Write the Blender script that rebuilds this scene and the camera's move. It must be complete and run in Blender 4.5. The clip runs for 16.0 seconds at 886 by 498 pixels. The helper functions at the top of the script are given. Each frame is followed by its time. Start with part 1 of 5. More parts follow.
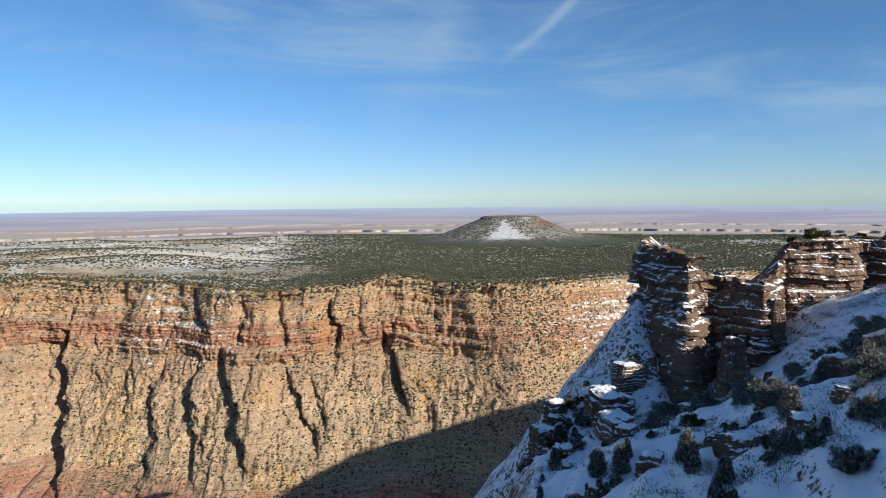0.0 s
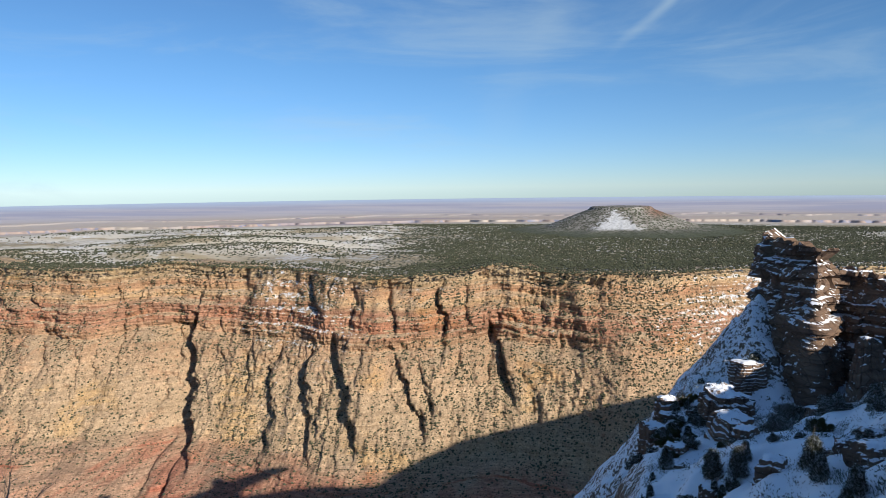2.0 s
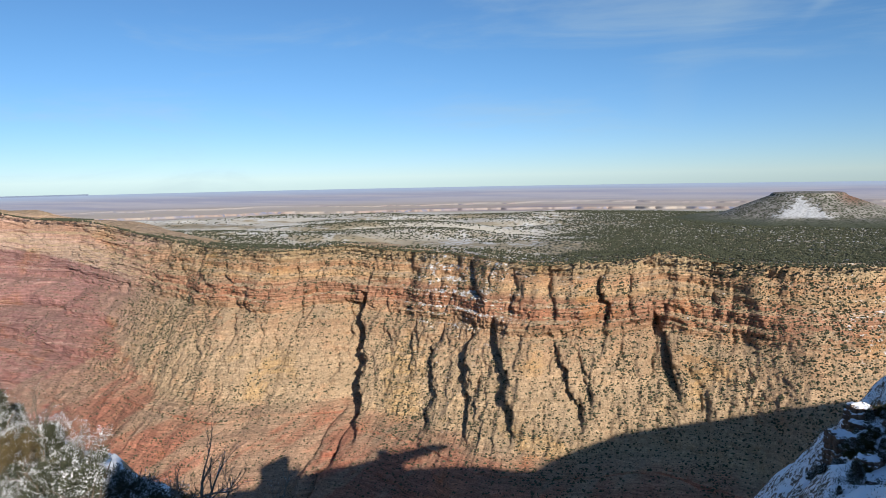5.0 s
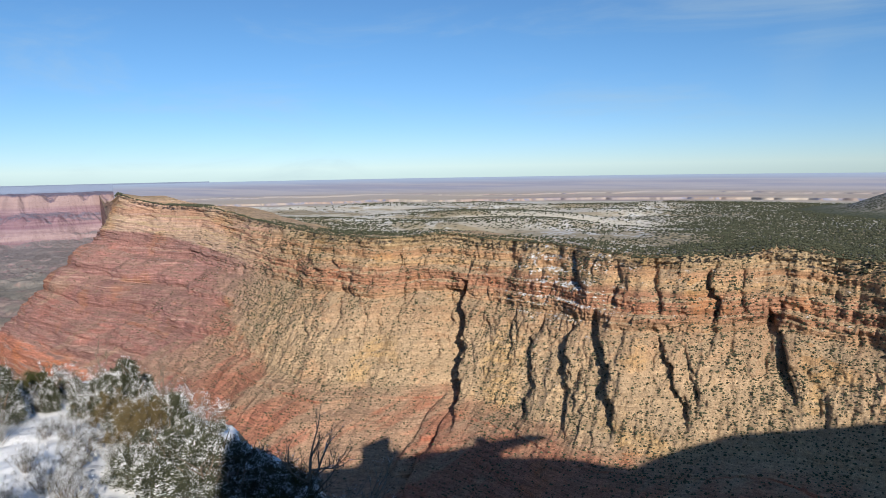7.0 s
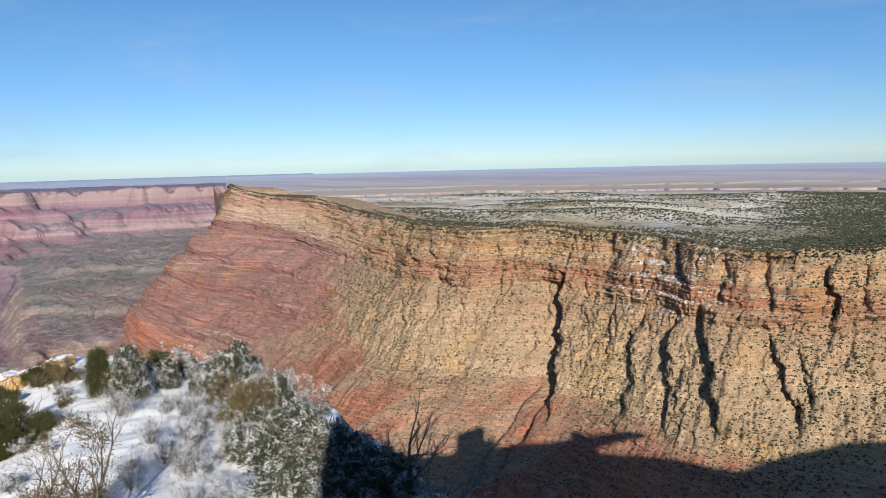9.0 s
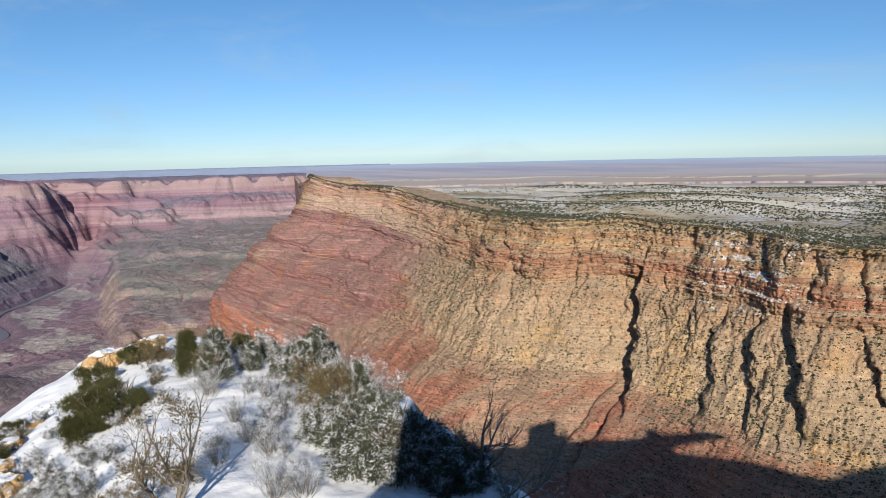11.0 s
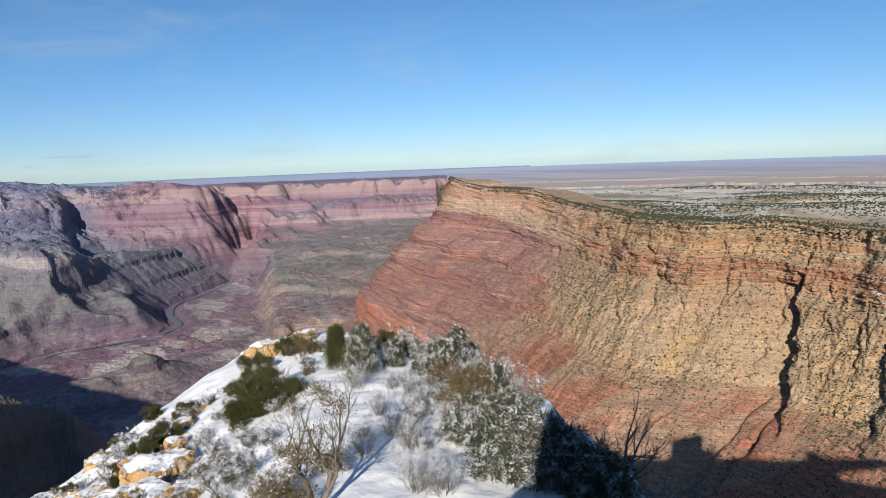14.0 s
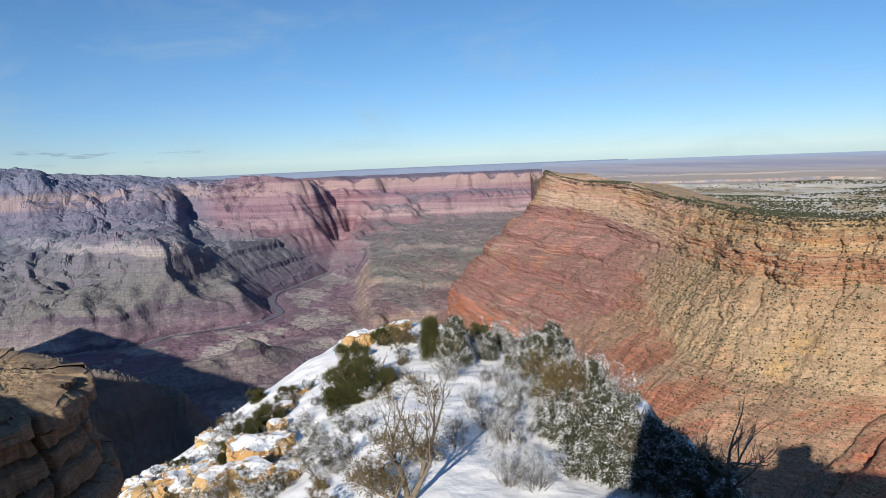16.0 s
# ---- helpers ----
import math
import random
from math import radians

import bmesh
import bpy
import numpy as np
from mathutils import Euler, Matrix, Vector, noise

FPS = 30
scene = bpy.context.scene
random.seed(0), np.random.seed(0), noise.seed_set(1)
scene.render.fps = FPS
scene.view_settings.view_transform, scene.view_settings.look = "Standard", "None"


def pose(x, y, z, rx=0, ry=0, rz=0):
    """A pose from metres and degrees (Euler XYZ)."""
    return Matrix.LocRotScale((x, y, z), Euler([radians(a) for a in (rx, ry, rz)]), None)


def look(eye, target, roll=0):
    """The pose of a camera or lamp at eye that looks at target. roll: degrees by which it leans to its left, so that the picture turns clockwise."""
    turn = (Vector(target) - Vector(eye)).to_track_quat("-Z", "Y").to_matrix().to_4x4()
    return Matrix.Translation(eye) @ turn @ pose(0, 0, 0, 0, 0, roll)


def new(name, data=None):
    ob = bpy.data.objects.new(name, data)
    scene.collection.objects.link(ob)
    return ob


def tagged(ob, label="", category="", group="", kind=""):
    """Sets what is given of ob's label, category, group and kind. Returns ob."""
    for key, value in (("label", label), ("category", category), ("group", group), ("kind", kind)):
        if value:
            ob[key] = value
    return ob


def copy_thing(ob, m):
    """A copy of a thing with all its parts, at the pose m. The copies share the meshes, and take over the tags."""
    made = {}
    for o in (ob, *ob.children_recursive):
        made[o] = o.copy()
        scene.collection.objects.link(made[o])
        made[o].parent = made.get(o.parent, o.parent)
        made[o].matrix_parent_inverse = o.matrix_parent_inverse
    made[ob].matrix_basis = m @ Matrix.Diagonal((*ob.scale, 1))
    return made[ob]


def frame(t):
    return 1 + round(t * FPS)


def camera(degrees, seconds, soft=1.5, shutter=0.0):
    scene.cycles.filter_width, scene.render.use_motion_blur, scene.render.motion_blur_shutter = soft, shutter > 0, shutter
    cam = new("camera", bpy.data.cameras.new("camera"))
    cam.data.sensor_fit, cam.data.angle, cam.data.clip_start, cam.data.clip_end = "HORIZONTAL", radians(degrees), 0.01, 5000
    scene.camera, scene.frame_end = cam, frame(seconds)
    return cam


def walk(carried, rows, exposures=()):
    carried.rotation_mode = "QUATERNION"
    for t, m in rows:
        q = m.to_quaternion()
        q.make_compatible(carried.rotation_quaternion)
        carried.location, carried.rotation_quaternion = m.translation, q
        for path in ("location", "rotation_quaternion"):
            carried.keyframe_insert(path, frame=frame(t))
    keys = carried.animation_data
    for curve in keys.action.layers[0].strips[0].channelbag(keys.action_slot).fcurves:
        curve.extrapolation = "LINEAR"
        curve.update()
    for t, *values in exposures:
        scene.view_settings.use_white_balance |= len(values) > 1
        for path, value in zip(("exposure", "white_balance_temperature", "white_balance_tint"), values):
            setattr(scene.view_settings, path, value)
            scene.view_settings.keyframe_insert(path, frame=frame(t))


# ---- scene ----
# ---------------------------------------------------------------- camera
LENS = 66.2
cam = camera(LENS, 16.0, soft=0.6)
# seconds, yaw to the left, pitch, lean to the right (degrees)
TURNS = [
    (0.0, 0.00, -4.42, 0.52), (0.5, 2.03, -4.40, 0.54), (1.0, 4.13, -4.75, 0.54), (1.5, 6.25, -5.06, 0.75),
    (2.0, 9.04, -5.16, 0.75), (2.5, 10.36, -5.05, 0.71), (3.0, 13.54, -5.27, 0.79), (3.5, 15.74, -5.58, 0.60),
    (4.0, 17.97, -5.74, 0.51), (6.5, 29.03, -6.74, 1.43), (7.0, 31.18, -6.92, 0.97), (7.5, 33.91, -7.15, 1.01),
    (8.0, 35.93, -7.22, 1.01), (8.5, 37.60, -7.10, 1.18), (9.0, 39.40, -7.51, 1.42), (11.5, 48.06, -8.12, 1.41),
    (12.0, 50.71, -8.11, 1.72), (12.5, 52.55, -8.15, 2.09), (13.0, 54.69, -8.22, 2.10), (13.5, 56.48, -7.35, 2.08),
    (14.0, 57.47, -7.61, 2.16), (14.5, 59.26, -7.69, 2.36), (15.0, 61.11, -7.66, 2.44), (15.5, 62.24, -7.89, 2.43),
    (16.0, 65.40, -7.82, 2.38),
]
ARM = 0.5  # the camera is held at arm's length and swung round the body


def held(yaw, pitch, lean):
    a = radians(yaw)
    return pose(-ARM * math.sin(a), ARM * math.cos(a) - ARM, 0, 90 + pitch, 0, yaw) @ pose(0, 0, 0, 0, 0, -lean)


walk(cam, [(t, held(yaw, pitch, lean)) for t, yaw, pitch, lean in TURNS], [(0.0, 0.40), (4.0, 0.32), (9.0, 0.25), (16.0, 0.18)])

# ---------------------------------------------------------------- light
SUN_AZ, SUN_EL = 132.0, 24.0  # degrees right of the first view; height
sun_way = Vector((math.sin(radians(SUN_AZ)) * math.cos(radians(SUN_EL)), math.cos(radians(SUN_AZ)) * math.cos(radians(SUN_EL)), math.sin(radians(SUN_EL))))
sun_data = bpy.data.lights.new("sun", "SUN")
sun_data.energy, sun_data.angle, sun_data.color = 5.0, radians(0.5), (1.0, 0.92, 0.80)
sun = new("sun", sun_data)
sun.matrix_world = look(tuple(sun_way * 100), (0, 0, 0))

world = bpy.data.worlds.new("world")
scene.world = world
world.use_nodes = True
wn, wl = world.node_tree.nodes, world.node_tree.links
background = wn["Background"]
sky = wn.new("ShaderNodeTexSky")
sky.sky_type, sky.sun_disc = "NISHITA", False
sky.sun_elevation, sky.sun_rotation = radians(SUN_EL), radians(SUN_AZ)
sky.altitude, sky.air_density, sky.dust_density, sky.ozone_density = 2200, 1.0, 0.0, 4.0
background.inputs["Strength"].default_value = 0.081


class Net:
    """A small writer of shader nodes."""

    def __init__(self, tree):
        self.tree = tree

    def put(self, kind, settings=None, **inputs):
        node = self.tree.nodes.new(kind)
        for key, value in (settings or {}).items():
            setattr(node, key, value)
        for key, value in inputs.items():
            self.feed(node, key.replace("_", " "), value)
        return node

    def feed(self, node, key, value):
        socket = node.inputs[int(key[1:]) if key[0] == "i" and key[1:].isdigit() else key]
        if isinstance(value, bpy.types.NodeSocket):
            self.tree.links.new(value, socket)
        else:
            socket.default_value = value

    def math(self, op, a, b=0.0, clamp=False):
        return self.put("ShaderNodeMath", {"operation": op, "use_clamp": clamp}, i0=a, i1=b).outputs[0]

    def span(self, v, a, b, c=0.0, d=1.0):
        return self.put("ShaderNodeMapRange", {"interpolation_type": "SMOOTHSTEP"}, Value=v, From_Min=a, From_Max=b, To_Min=c, To_Max=d).outputs[0]

    def noise(self, where, scale, detail=4.0, rough=0.55, warp=0.0):
        return self.put("ShaderNodeTexNoise", Vector=where, Scale=scale, Detail=detail, Roughness=rough, Distortion=warp).outputs["Fac"]

    def mix(self, f, a, b, how="MIX"):
        n = self.put("ShaderNodeMix", {"data_type": "RGBA", "blend_type": how}, i0=f, i6=a, i7=b)
        return n.outputs[2]

    def shade(self, col, value, a, b, low, high):
        """The colour made darker or lighter as value runs from a to b."""
        f = self.put("ShaderNodeMapRange", Value=value, From_Min=a, From_Max=b, To_Min=low, To_Max=high).outputs[0]
        return self.put("ShaderNodeVectorMath", {"operation": "SCALE"}, Vector=col, Scale=f).outputs[0]

    def mapping(self, where, scale=(1, 1, 1), turn=(0, 0, 0)):
        return self.put("ShaderNodeMapping", Vector=where, Scale=scale, Rotation=turn).outputs[0]

    def ramp(self, f, stops):
        n = self.put("ShaderNodeValToRGB", Fac=f)
        els = n.color_ramp.elements
        while len(els) < len(stops):
            els.new(0.5)
        for e, (p, c) in zip(els, stops):
            e.position, e.color = p, (*c, 1)
        return n.outputs[0]


def rgb(r, g, b):
    return (r, g, b, 1)


# thin cirrus over the blue, stretched to streaks, and two old contrails
net = Net(world.node_tree)
way = wn.new("ShaderNodeTexCoord").outputs["Generated"]
streak = net.noise(net.mapping(way, (1.3, 3.2, 9.0), (0.25, 0.3, 0.4)), 1.6, 6, 0.6, 0.5)
veil = net.span(streak, 0.45, 0.8, 0.0, 0.36)


def contrail(a, b, wide):
    """How near a direction lies to the arc from a to b (azimuth, height)."""
    def unit(az, el):
        return Vector((math.sin(radians(az)) * math.cos(radians(el)), math.cos(radians(az)) * math.cos(radians(el)), math.sin(radians(el))))
    p, q = unit(*a), unit(*b)
    across, mid = p.cross(q).normalized(), (p + q).normalized()
    wav = net.math("MULTIPLY", net.math("SUBTRACT", net.noise(way, 9.0, 3), 0.5), wide * 1.6)
    off = net.math("ABSOLUTE", net.math("ADD", net.put("ShaderNodeVectorMath", {"operation": "DOT_PRODUCT"}, i0=way, i1=across).outputs["Value"], wav))
    line = net.span(off, 0.0, wide, 1.0, 0.0)
    near = net.put("ShaderNodeVectorMath", {"operation": "DOT_PRODUCT"}, i0=way, i1=mid).outputs["Value"]
    ends = net.span(near, mid.dot(p) - 0.004, mid.dot(p) + 0.006)
    return net.math("MULTIPLY", line, ends)


trail = net.math("MULTIPLY", contrail((5.8, 11.2), (13.6, 17.5), 0.011), 0.34)
trail2 = net.math("MULTIPLY", contrail((-5.5, 3.5), (3.0, 19.0), 0.045), 0.06)
bank = net.noise(net.mapping(way, (7.0, 7.0, 60.0)), 1.0, 5, 0.6)
wx, wy, wz = (net.put("ShaderNodeSeparateXYZ", Vector=way).outputs[k] for k in range(3))
low = net.math("MULTIPLY", net.span(bank, 0.55, 0.66), net.math("MULTIPLY", net.span(wz, 0.004, 0.012), net.span(wz, 0.034, 0.024)))
low = net.math("MULTIPLY", low, net.span(wy, 0.24, 0.05))
cloud = net.math("ADD", veil, net.math("ADD", trail, trail2), True)
blue = net.mix(1.0, sky.outputs[0], net.mix(net.span(wz, 0.0, 0.2), rgb(0.74, 0.88, 1.07), rgb(0.75, 1.0, 1.12)), "MULTIPLY")
tint = net.mix(cloud, blue, rgb(4.6, 6.0, 6.9))
tint = net.mix(net.math("MULTIPLY", low, 0.75), tint, rgb(2.5, 3.2, 4.0))
net.feed(background, "Color", tint)


# ---------------------------------------------------------------- numbers: noise on arrays
def hashed(ix, iy, seed):
    h = (ix.astype(np.int64) * 374761393 + iy.astype(np.int64) * 668265263 + seed * 144665) & 0xFFFFFFFF
    h = ((h ^ (h >> 13)) * 1274126177) & 0xFFFFFFFF
    h = ((h ^ (h >> 16)) * 2246822519) & 0xFFFFFFFF
    return ((h ^ (h >> 15)) & 0xFFFFFF) / float(0xFFFFFF)


def grain(x, y, seed=0):
    """Smooth noise from -1 to 1 on the plane."""
    x, y = np.broadcast_arrays(np.asarray(x, float), np.asarray(y, float))
    ix, iy = np.floor(x), np.floor(y)
    fx, fy = x - ix, y - iy
    fx, fy = fx * fx * fx * (fx * (fx * 6 - 15) + 10), fy * fy * fy * (fy * (fy * 6 - 15) + 10)
    a, b = hashed(ix, iy, seed), hashed(ix + 1, iy, seed)
    c, d = hashed(ix, iy + 1, seed), hashed(ix + 1, iy + 1, seed)
    return 2 * ((a * (1 - fx) + b * fx) * (1 - fy) + (c * (1 - fx) + d * fx) * fy) - 1


def fbm(x, y, octaves=5, seed=0, gain=0.5):
    total, amp, norm = 0.0, 1.0, 0.0
    for k in range(octaves):
        total = total + amp * grain(x * 2.03 ** k + 17.3 * k, y * 2.03 ** k - 9.1 * k, seed + k)
        norm += amp
        amp *= gain
    return total / norm


def ridged(x, y, octaves=4, seed=0):
    """0 in sharp valleys, up to 1 on broad crests."""
    total, amp, norm = 0.0, 1.0, 0.0
    for k in range(octaves):
        total = total + amp * np.abs(grain(x * 2.1 ** k + 5.7 * k, y * 2.1 ** k + 3.3 * k, seed + k))
        norm += amp
        amp *= 0.5
    return total / norm


def smooth(v, a, b):
    t = np.clip((v - a) / (b - a), 0, 1)
    return t * t * (3 - 2 * t)


def polar(az, r):
    a = np.radians(az)
    return r * np.sin(a), r * np.cos(a)


def sheet(name, x, y, z, material, parent=None, flat=False):
    """A mesh from a grid of places (rows x columns)."""
    rows, cols = x.shape
    co = np.stack([x, y, z], -1).reshape(-1, 3).astype(np.float32)
    k = np.arange(rows * cols).reshape(rows, cols)
    faces = np.stack([k[:-1, :-1], k[:-1, 1:], k[1:, 1:], k[1:, :-1]], -1).reshape(-1, 4)
    return solid(name, co, faces, material, parent, flat)


def solid(name, co, faces, material, parent=None, flat=False):
    """A mesh object from an array of places and one of faces."""
    faces = np.asarray(faces, np.int32)
    n, sides = faces.shape
    me = bpy.data.meshes.new(name)
    me.vertices.add(len(co))
    me.vertices.foreach_set("co", np.asarray(co, np.float32).ravel())
    me.loops.add(n * sides)
    me.loops.foreach_set("vertex_index", faces.ravel())
    me.polygons.add(n)
    me.polygons.foreach_set("loop_start", np.arange(n, dtype=np.int32) * sides)
    me.polygons.foreach_set("use_smooth", np.full(n, not flat))
    me.update(calc_edges=True)
    me.materials.append(material)
    ob = new(name, me)
    ob.parent = parent
    return ob


def part(name, bm, material, parent=None, label=""):
    me = bpy.data.meshes.new(name)
    bm.to_mesh(me)
    bm.free()
    me.materials.append(material)
    ob = new(name, me)
    ob.parent = parent
    return tagged(ob, label)


# ---------------------------------------------------------------- materials
def make(name, rough=0.9):
    m = bpy.data.materials.new(name)
    m.use_nodes = True
    n = Net(m.node_tree)
    b = m.node_tree.nodes["Principled BSDF"]
    b.inputs["Roughness"].default_value = rough
    b.inputs["Specular IOR Level"].default_value = 0.2
    where = n.put("ShaderNodeNewGeometry").outputs["Position"]
    normal = m.node_tree.nodes["Geometry"].outputs["Normal"]
    return m, n, b, where, normal


def axes(n, v):
    s = n.put("ShaderNodeSeparateXYZ", Vector=v)
    return s.outputs[0], s.outputs[1], s.outputs[2]


def relief(n, b, height, strength, distance):
    n.feed(b, "Normal", n.put("ShaderNodeBump", Height=height, Strength=strength, Distance=distance).outputs[0])


def wall_material():
    """Beds of buff and orange over a red ledge, a buff cliff and red slopes; cracks, stains, scree, scrub and old snow."""
    m, n, b, where, normal = make("canyon_strata")
    x, y, z = axes(n, where)
    _, _, up = axes(n, normal)
    wob = n.math("MULTIPLY", n.math("SUBTRACT", n.noise(where, 0.008, 5, 0.6), 0.5), 18)
    dip = n.span(x, -800, -1340, 0, -58)
    deep = n.math("SUBTRACT", -106, n.math("ADD", n.math("ADD", z, wob), dip))
    # the buff cliff thins out towards the point
    thin = n.math("MULTIPLY", n.span(x, -680, -1180, 0, 118), n.span(deep, 66, 90))
    level = n.span(n.math("ADD", deep, thin), 494, -1)
    level.node.interpolation_type = "LINEAR"
    col = n.ramp(level, [(0.0, (0.223, 0.200, 0.194)), (0.14, (0.260, 0.170, 0.148)), (0.22, (0.345, 0.155, 0.122)), (0.33, (0.40, 0.158, 0.108)), (0.45, (0.38, 0.15, 0.105)), (0.59, (0.405, 0.178, 0.115)),
                         (0.612, (0.425, 0.305, 0.195)), (0.72, (0.440, 0.318, 0.205)), (0.84, (0.410, 0.255, 0.155)), (0.862, (0.37, 0.19, 0.12)), (0.905, (0.38, 0.205, 0.13)),
                         (0.925, (0.428, 0.290, 0.165)), (0.955, (0.40, 0.23, 0.135)), (0.975, (0.437, 0.310, 0.182)), (1.0, (0.409, 0.310, 0.194))])
    nose = n.span(x, -760, -1080)
    shales = n.ramp(level, [(0.0, (0.27, 0.19, 0.175)), (0.05, (0.28, 0.18, 0.16)), (0.065, (0.42, 0.18, 0.125)), (0.17, (0.46, 0.195, 0.135)), (0.195, (0.29, 0.16, 0.145)), (0.30, (0.33, 0.17, 0.15)), (0.42, (0.275, 0.145, 0.135)), (0.55, (0.345, 0.185, 0.165)),
                           (0.66, (0.28, 0.155, 0.145)), (0.80, (0.31, 0.175, 0.16)), (0.83, (0.44, 0.31, 0.25)), (0.90, (0.47, 0.34, 0.25)), (0.93, (0.42, 0.25, 0.18)), (1.0, (0.46, 0.34, 0.25))])
    col = n.mix(nose, col, shales)
    ledge = n.noise(n.mapping(where, (0.003, 0.003, 0.16)), 1.0, 4, 0.7)
    col = n.mix(n.math("MULTIPLY", nose, n.span(ledge, 0.55, 0.63, 0.0, 0.7)), col, rgb(0.46, 0.30, 0.25))
    # single beds
    beds = n.noise(n.mapping(where, (0.012, 0.012, 0.42)), 1.0, 6, 0.72)
    col = n.shade(col, beds, 0.3, 0.7, 0.80, 1.22)
    steep = n.span(up, 0.62, 0.3)
    broad = n.noise(n.mapping(where, (0.004, 0.004, 0.05)), 1.0, 4, 0.6)
    col = n.shade(col, broad, 0.35, 0.65, 0.84, 1.16)
    # patches of yellow ochre and of rosy rock
    patch = n.noise(where, 0.011, 4, 0.6)
    col = n.mix(n.span(patch, 0.54, 0.66, 0.0, 0.45), col, n.mix(1.0, col, rgb(1.22, 1.05, 0.62), "MULTIPLY"))
    col = n.mix(n.span(patch, 0.46, 0.34, 0.0, 0.5), col, n.mix(1.0, col, rgb(1.12, 0.90, 0.82), "MULTIPLY"))
    # stains that run down the faces
    run = n.noise(n.mapping(where, (0.16, 0.16, 0.02)), 1.0, 5, 0.65)
    col = n.mix(n.math("MULTIPLY", steep, n.span(run, 0.54, 0.70, 0.0, 0.5)), col, rgb(0.25, 0.13, 0.08))
    col = n.mix(n.math("MULTIPLY", n.span(up, 0.7, 0.4), n.math("MULTIPLY", n.span(level, 0.57, 0.62), n.span(run, 0.42, 0.26, 0.0, 0.4))), col, rgb(0.55, 0.42, 0.25))
    crack = n.noise(n.mapping(where, (0.5, 0.5, 0.07)), 1.0, 3, 0.5)
    gap = n.math("MULTIPLY", n.span(n.math("ABSOLUTE", n.math("SUBTRACT", crack, 0.5)), 0.0, 0.018, 1.0, 0.0), n.math("MULTIPLY", steep, n.span(n.noise(where, 0.03, 3), 0.48, 0.62)))
    col = n.mix(n.math("MULTIPLY", gap, 0.7), col, rgb(0.08, 0.045, 0.03))
    # scree on gentler ground
    tone = n.mix(n.noise(where, 0.02, 4), rgb(0.40, 0.31, 0.21), rgb(0.43, 0.285, 0.165))
    tone = n.mix(n.span(level, 0.62, 0.54), tone, rgb(0.37, 0.175, 0.115))
    tone = n.mix(n.math("MULTIPLY", nose, n.span(level, 0.86, 0.8)), tone, rgb(0.31, 0.185, 0.155))
    scree = n.math("MULTIPLY", n.span(up, 0.5, 0.72), n.span(n.noise(where, 0.025, 5), 0.36, 0.58, 0.25, 0.95))
    col = n.mix(scree, col, tone)
    # talus that runs down aslant over the red slopes
    slant = n.put("ShaderNodeCombineXYZ", X=n.math("MULTIPLY", n.math("SUBTRACT", x, n.math("MULTIPLY", z, 1.3)), 0.010), Y=n.math("MULTIPLY", y, 0.001), Z=n.math("MULTIPLY", z, 0.006)).outputs[0]
    talus = n.math("MULTIPLY", n.span(n.noise(slant, 1.0, 5, 0.6), 0.53, 0.60), n.span(level, 0.64, 0.58))
    col = n.mix(n.math("MULTIPLY", talus, n.span(nose, 0.0, 1.0, 0.65, 0.4)), col, n.mix(n.noise(where, 0.03, 4), rgb(0.34, 0.25, 0.17), rgb(0.40, 0.30, 0.205)))
    # mottling and pebbles
    mott = n.noise(where, 0.22, 4, 0.68)
    col = n.shade(col, mott, 0.32, 0.68, 0.78, 1.26)
    col = n.shade(col, n.noise(where, 0.75, 4, 0.7), 0.32, 0.68, 0.70, 1.34)
    thin_beds = n.noise(n.mapping(where, (0.03, 0.03, 1.1)), 1.0, 4, 0.75)
    cliff_band = n.math("MULTIPLY", n.span(level, 0.6, 0.63), n.span(level, 0.86, 0.82))
    col = n.mix(n.span(cliff_band, 0, 1, 1.0, 0.4), col, n.shade(col, thin_beds, 0.32, 0.68, 0.66, 1.34))
    # scrub too small to tell apart
    for scale, size, amount in ((0.13, 0.22, 0.36), (0.26, 0.25, 0.42)):
        dots = n.put("ShaderNodeTexVoronoi", Vector=where, Scale=scale).outputs["Distance"]
        spot = n.math("MULTIPLY", n.span(dots, size * 0.6, size, 1.0, 0.0), n.span(n.noise(where, 0.02, 3), amount - 0.06, amount + 0.1))
        col = n.mix(n.math("MULTIPLY", spot, n.span(up, 0.3, 0.5, 0.1, 0.9)), col, rgb(0.07, 0.07, 0.04))
    # old snow in the sheltered hollows
    side = n.math("ADD", n.span(x, 40, 240, 0.0, 0.125), n.span(n.math("ABSOLUTE", n.math("ADD", x, 325)), 30, 130, 0.105, 0.0))
    side = n.math("SUBTRACT", side, n.span(z, -175, -215, 0.0, 0.09))
    fall = n.math("ADD", n.noise(where, 0.13, 7, 0.85), n.math("ADD", side, n.span(up, 0.2, 0.8, -0.12, 0.05)))
    patch = n.math("MULTIPLY", n.span(fall, 0.655, 0.69), n.span(z, -330, -250))
    col = n.mix(patch, col, rgb(0.78, 0.80, 0.84))
    col = n.mix(1.0, col, rgb(0.82, 0.82, 0.82), "MULTIPLY")
    n.feed(b, "Base Color", col)
    fine = n.math("ADD", n.math("ADD", n.noise(where, 0.25, 2), n.math("MULTIPLY", beds, 1.6)), n.math("ADD", n.math("MULTIPLY", run, 1.2), n.math("MULTIPLY", crack, 0.5)))
    relief(n, b, fine, 0.9, 1.3)
    return m


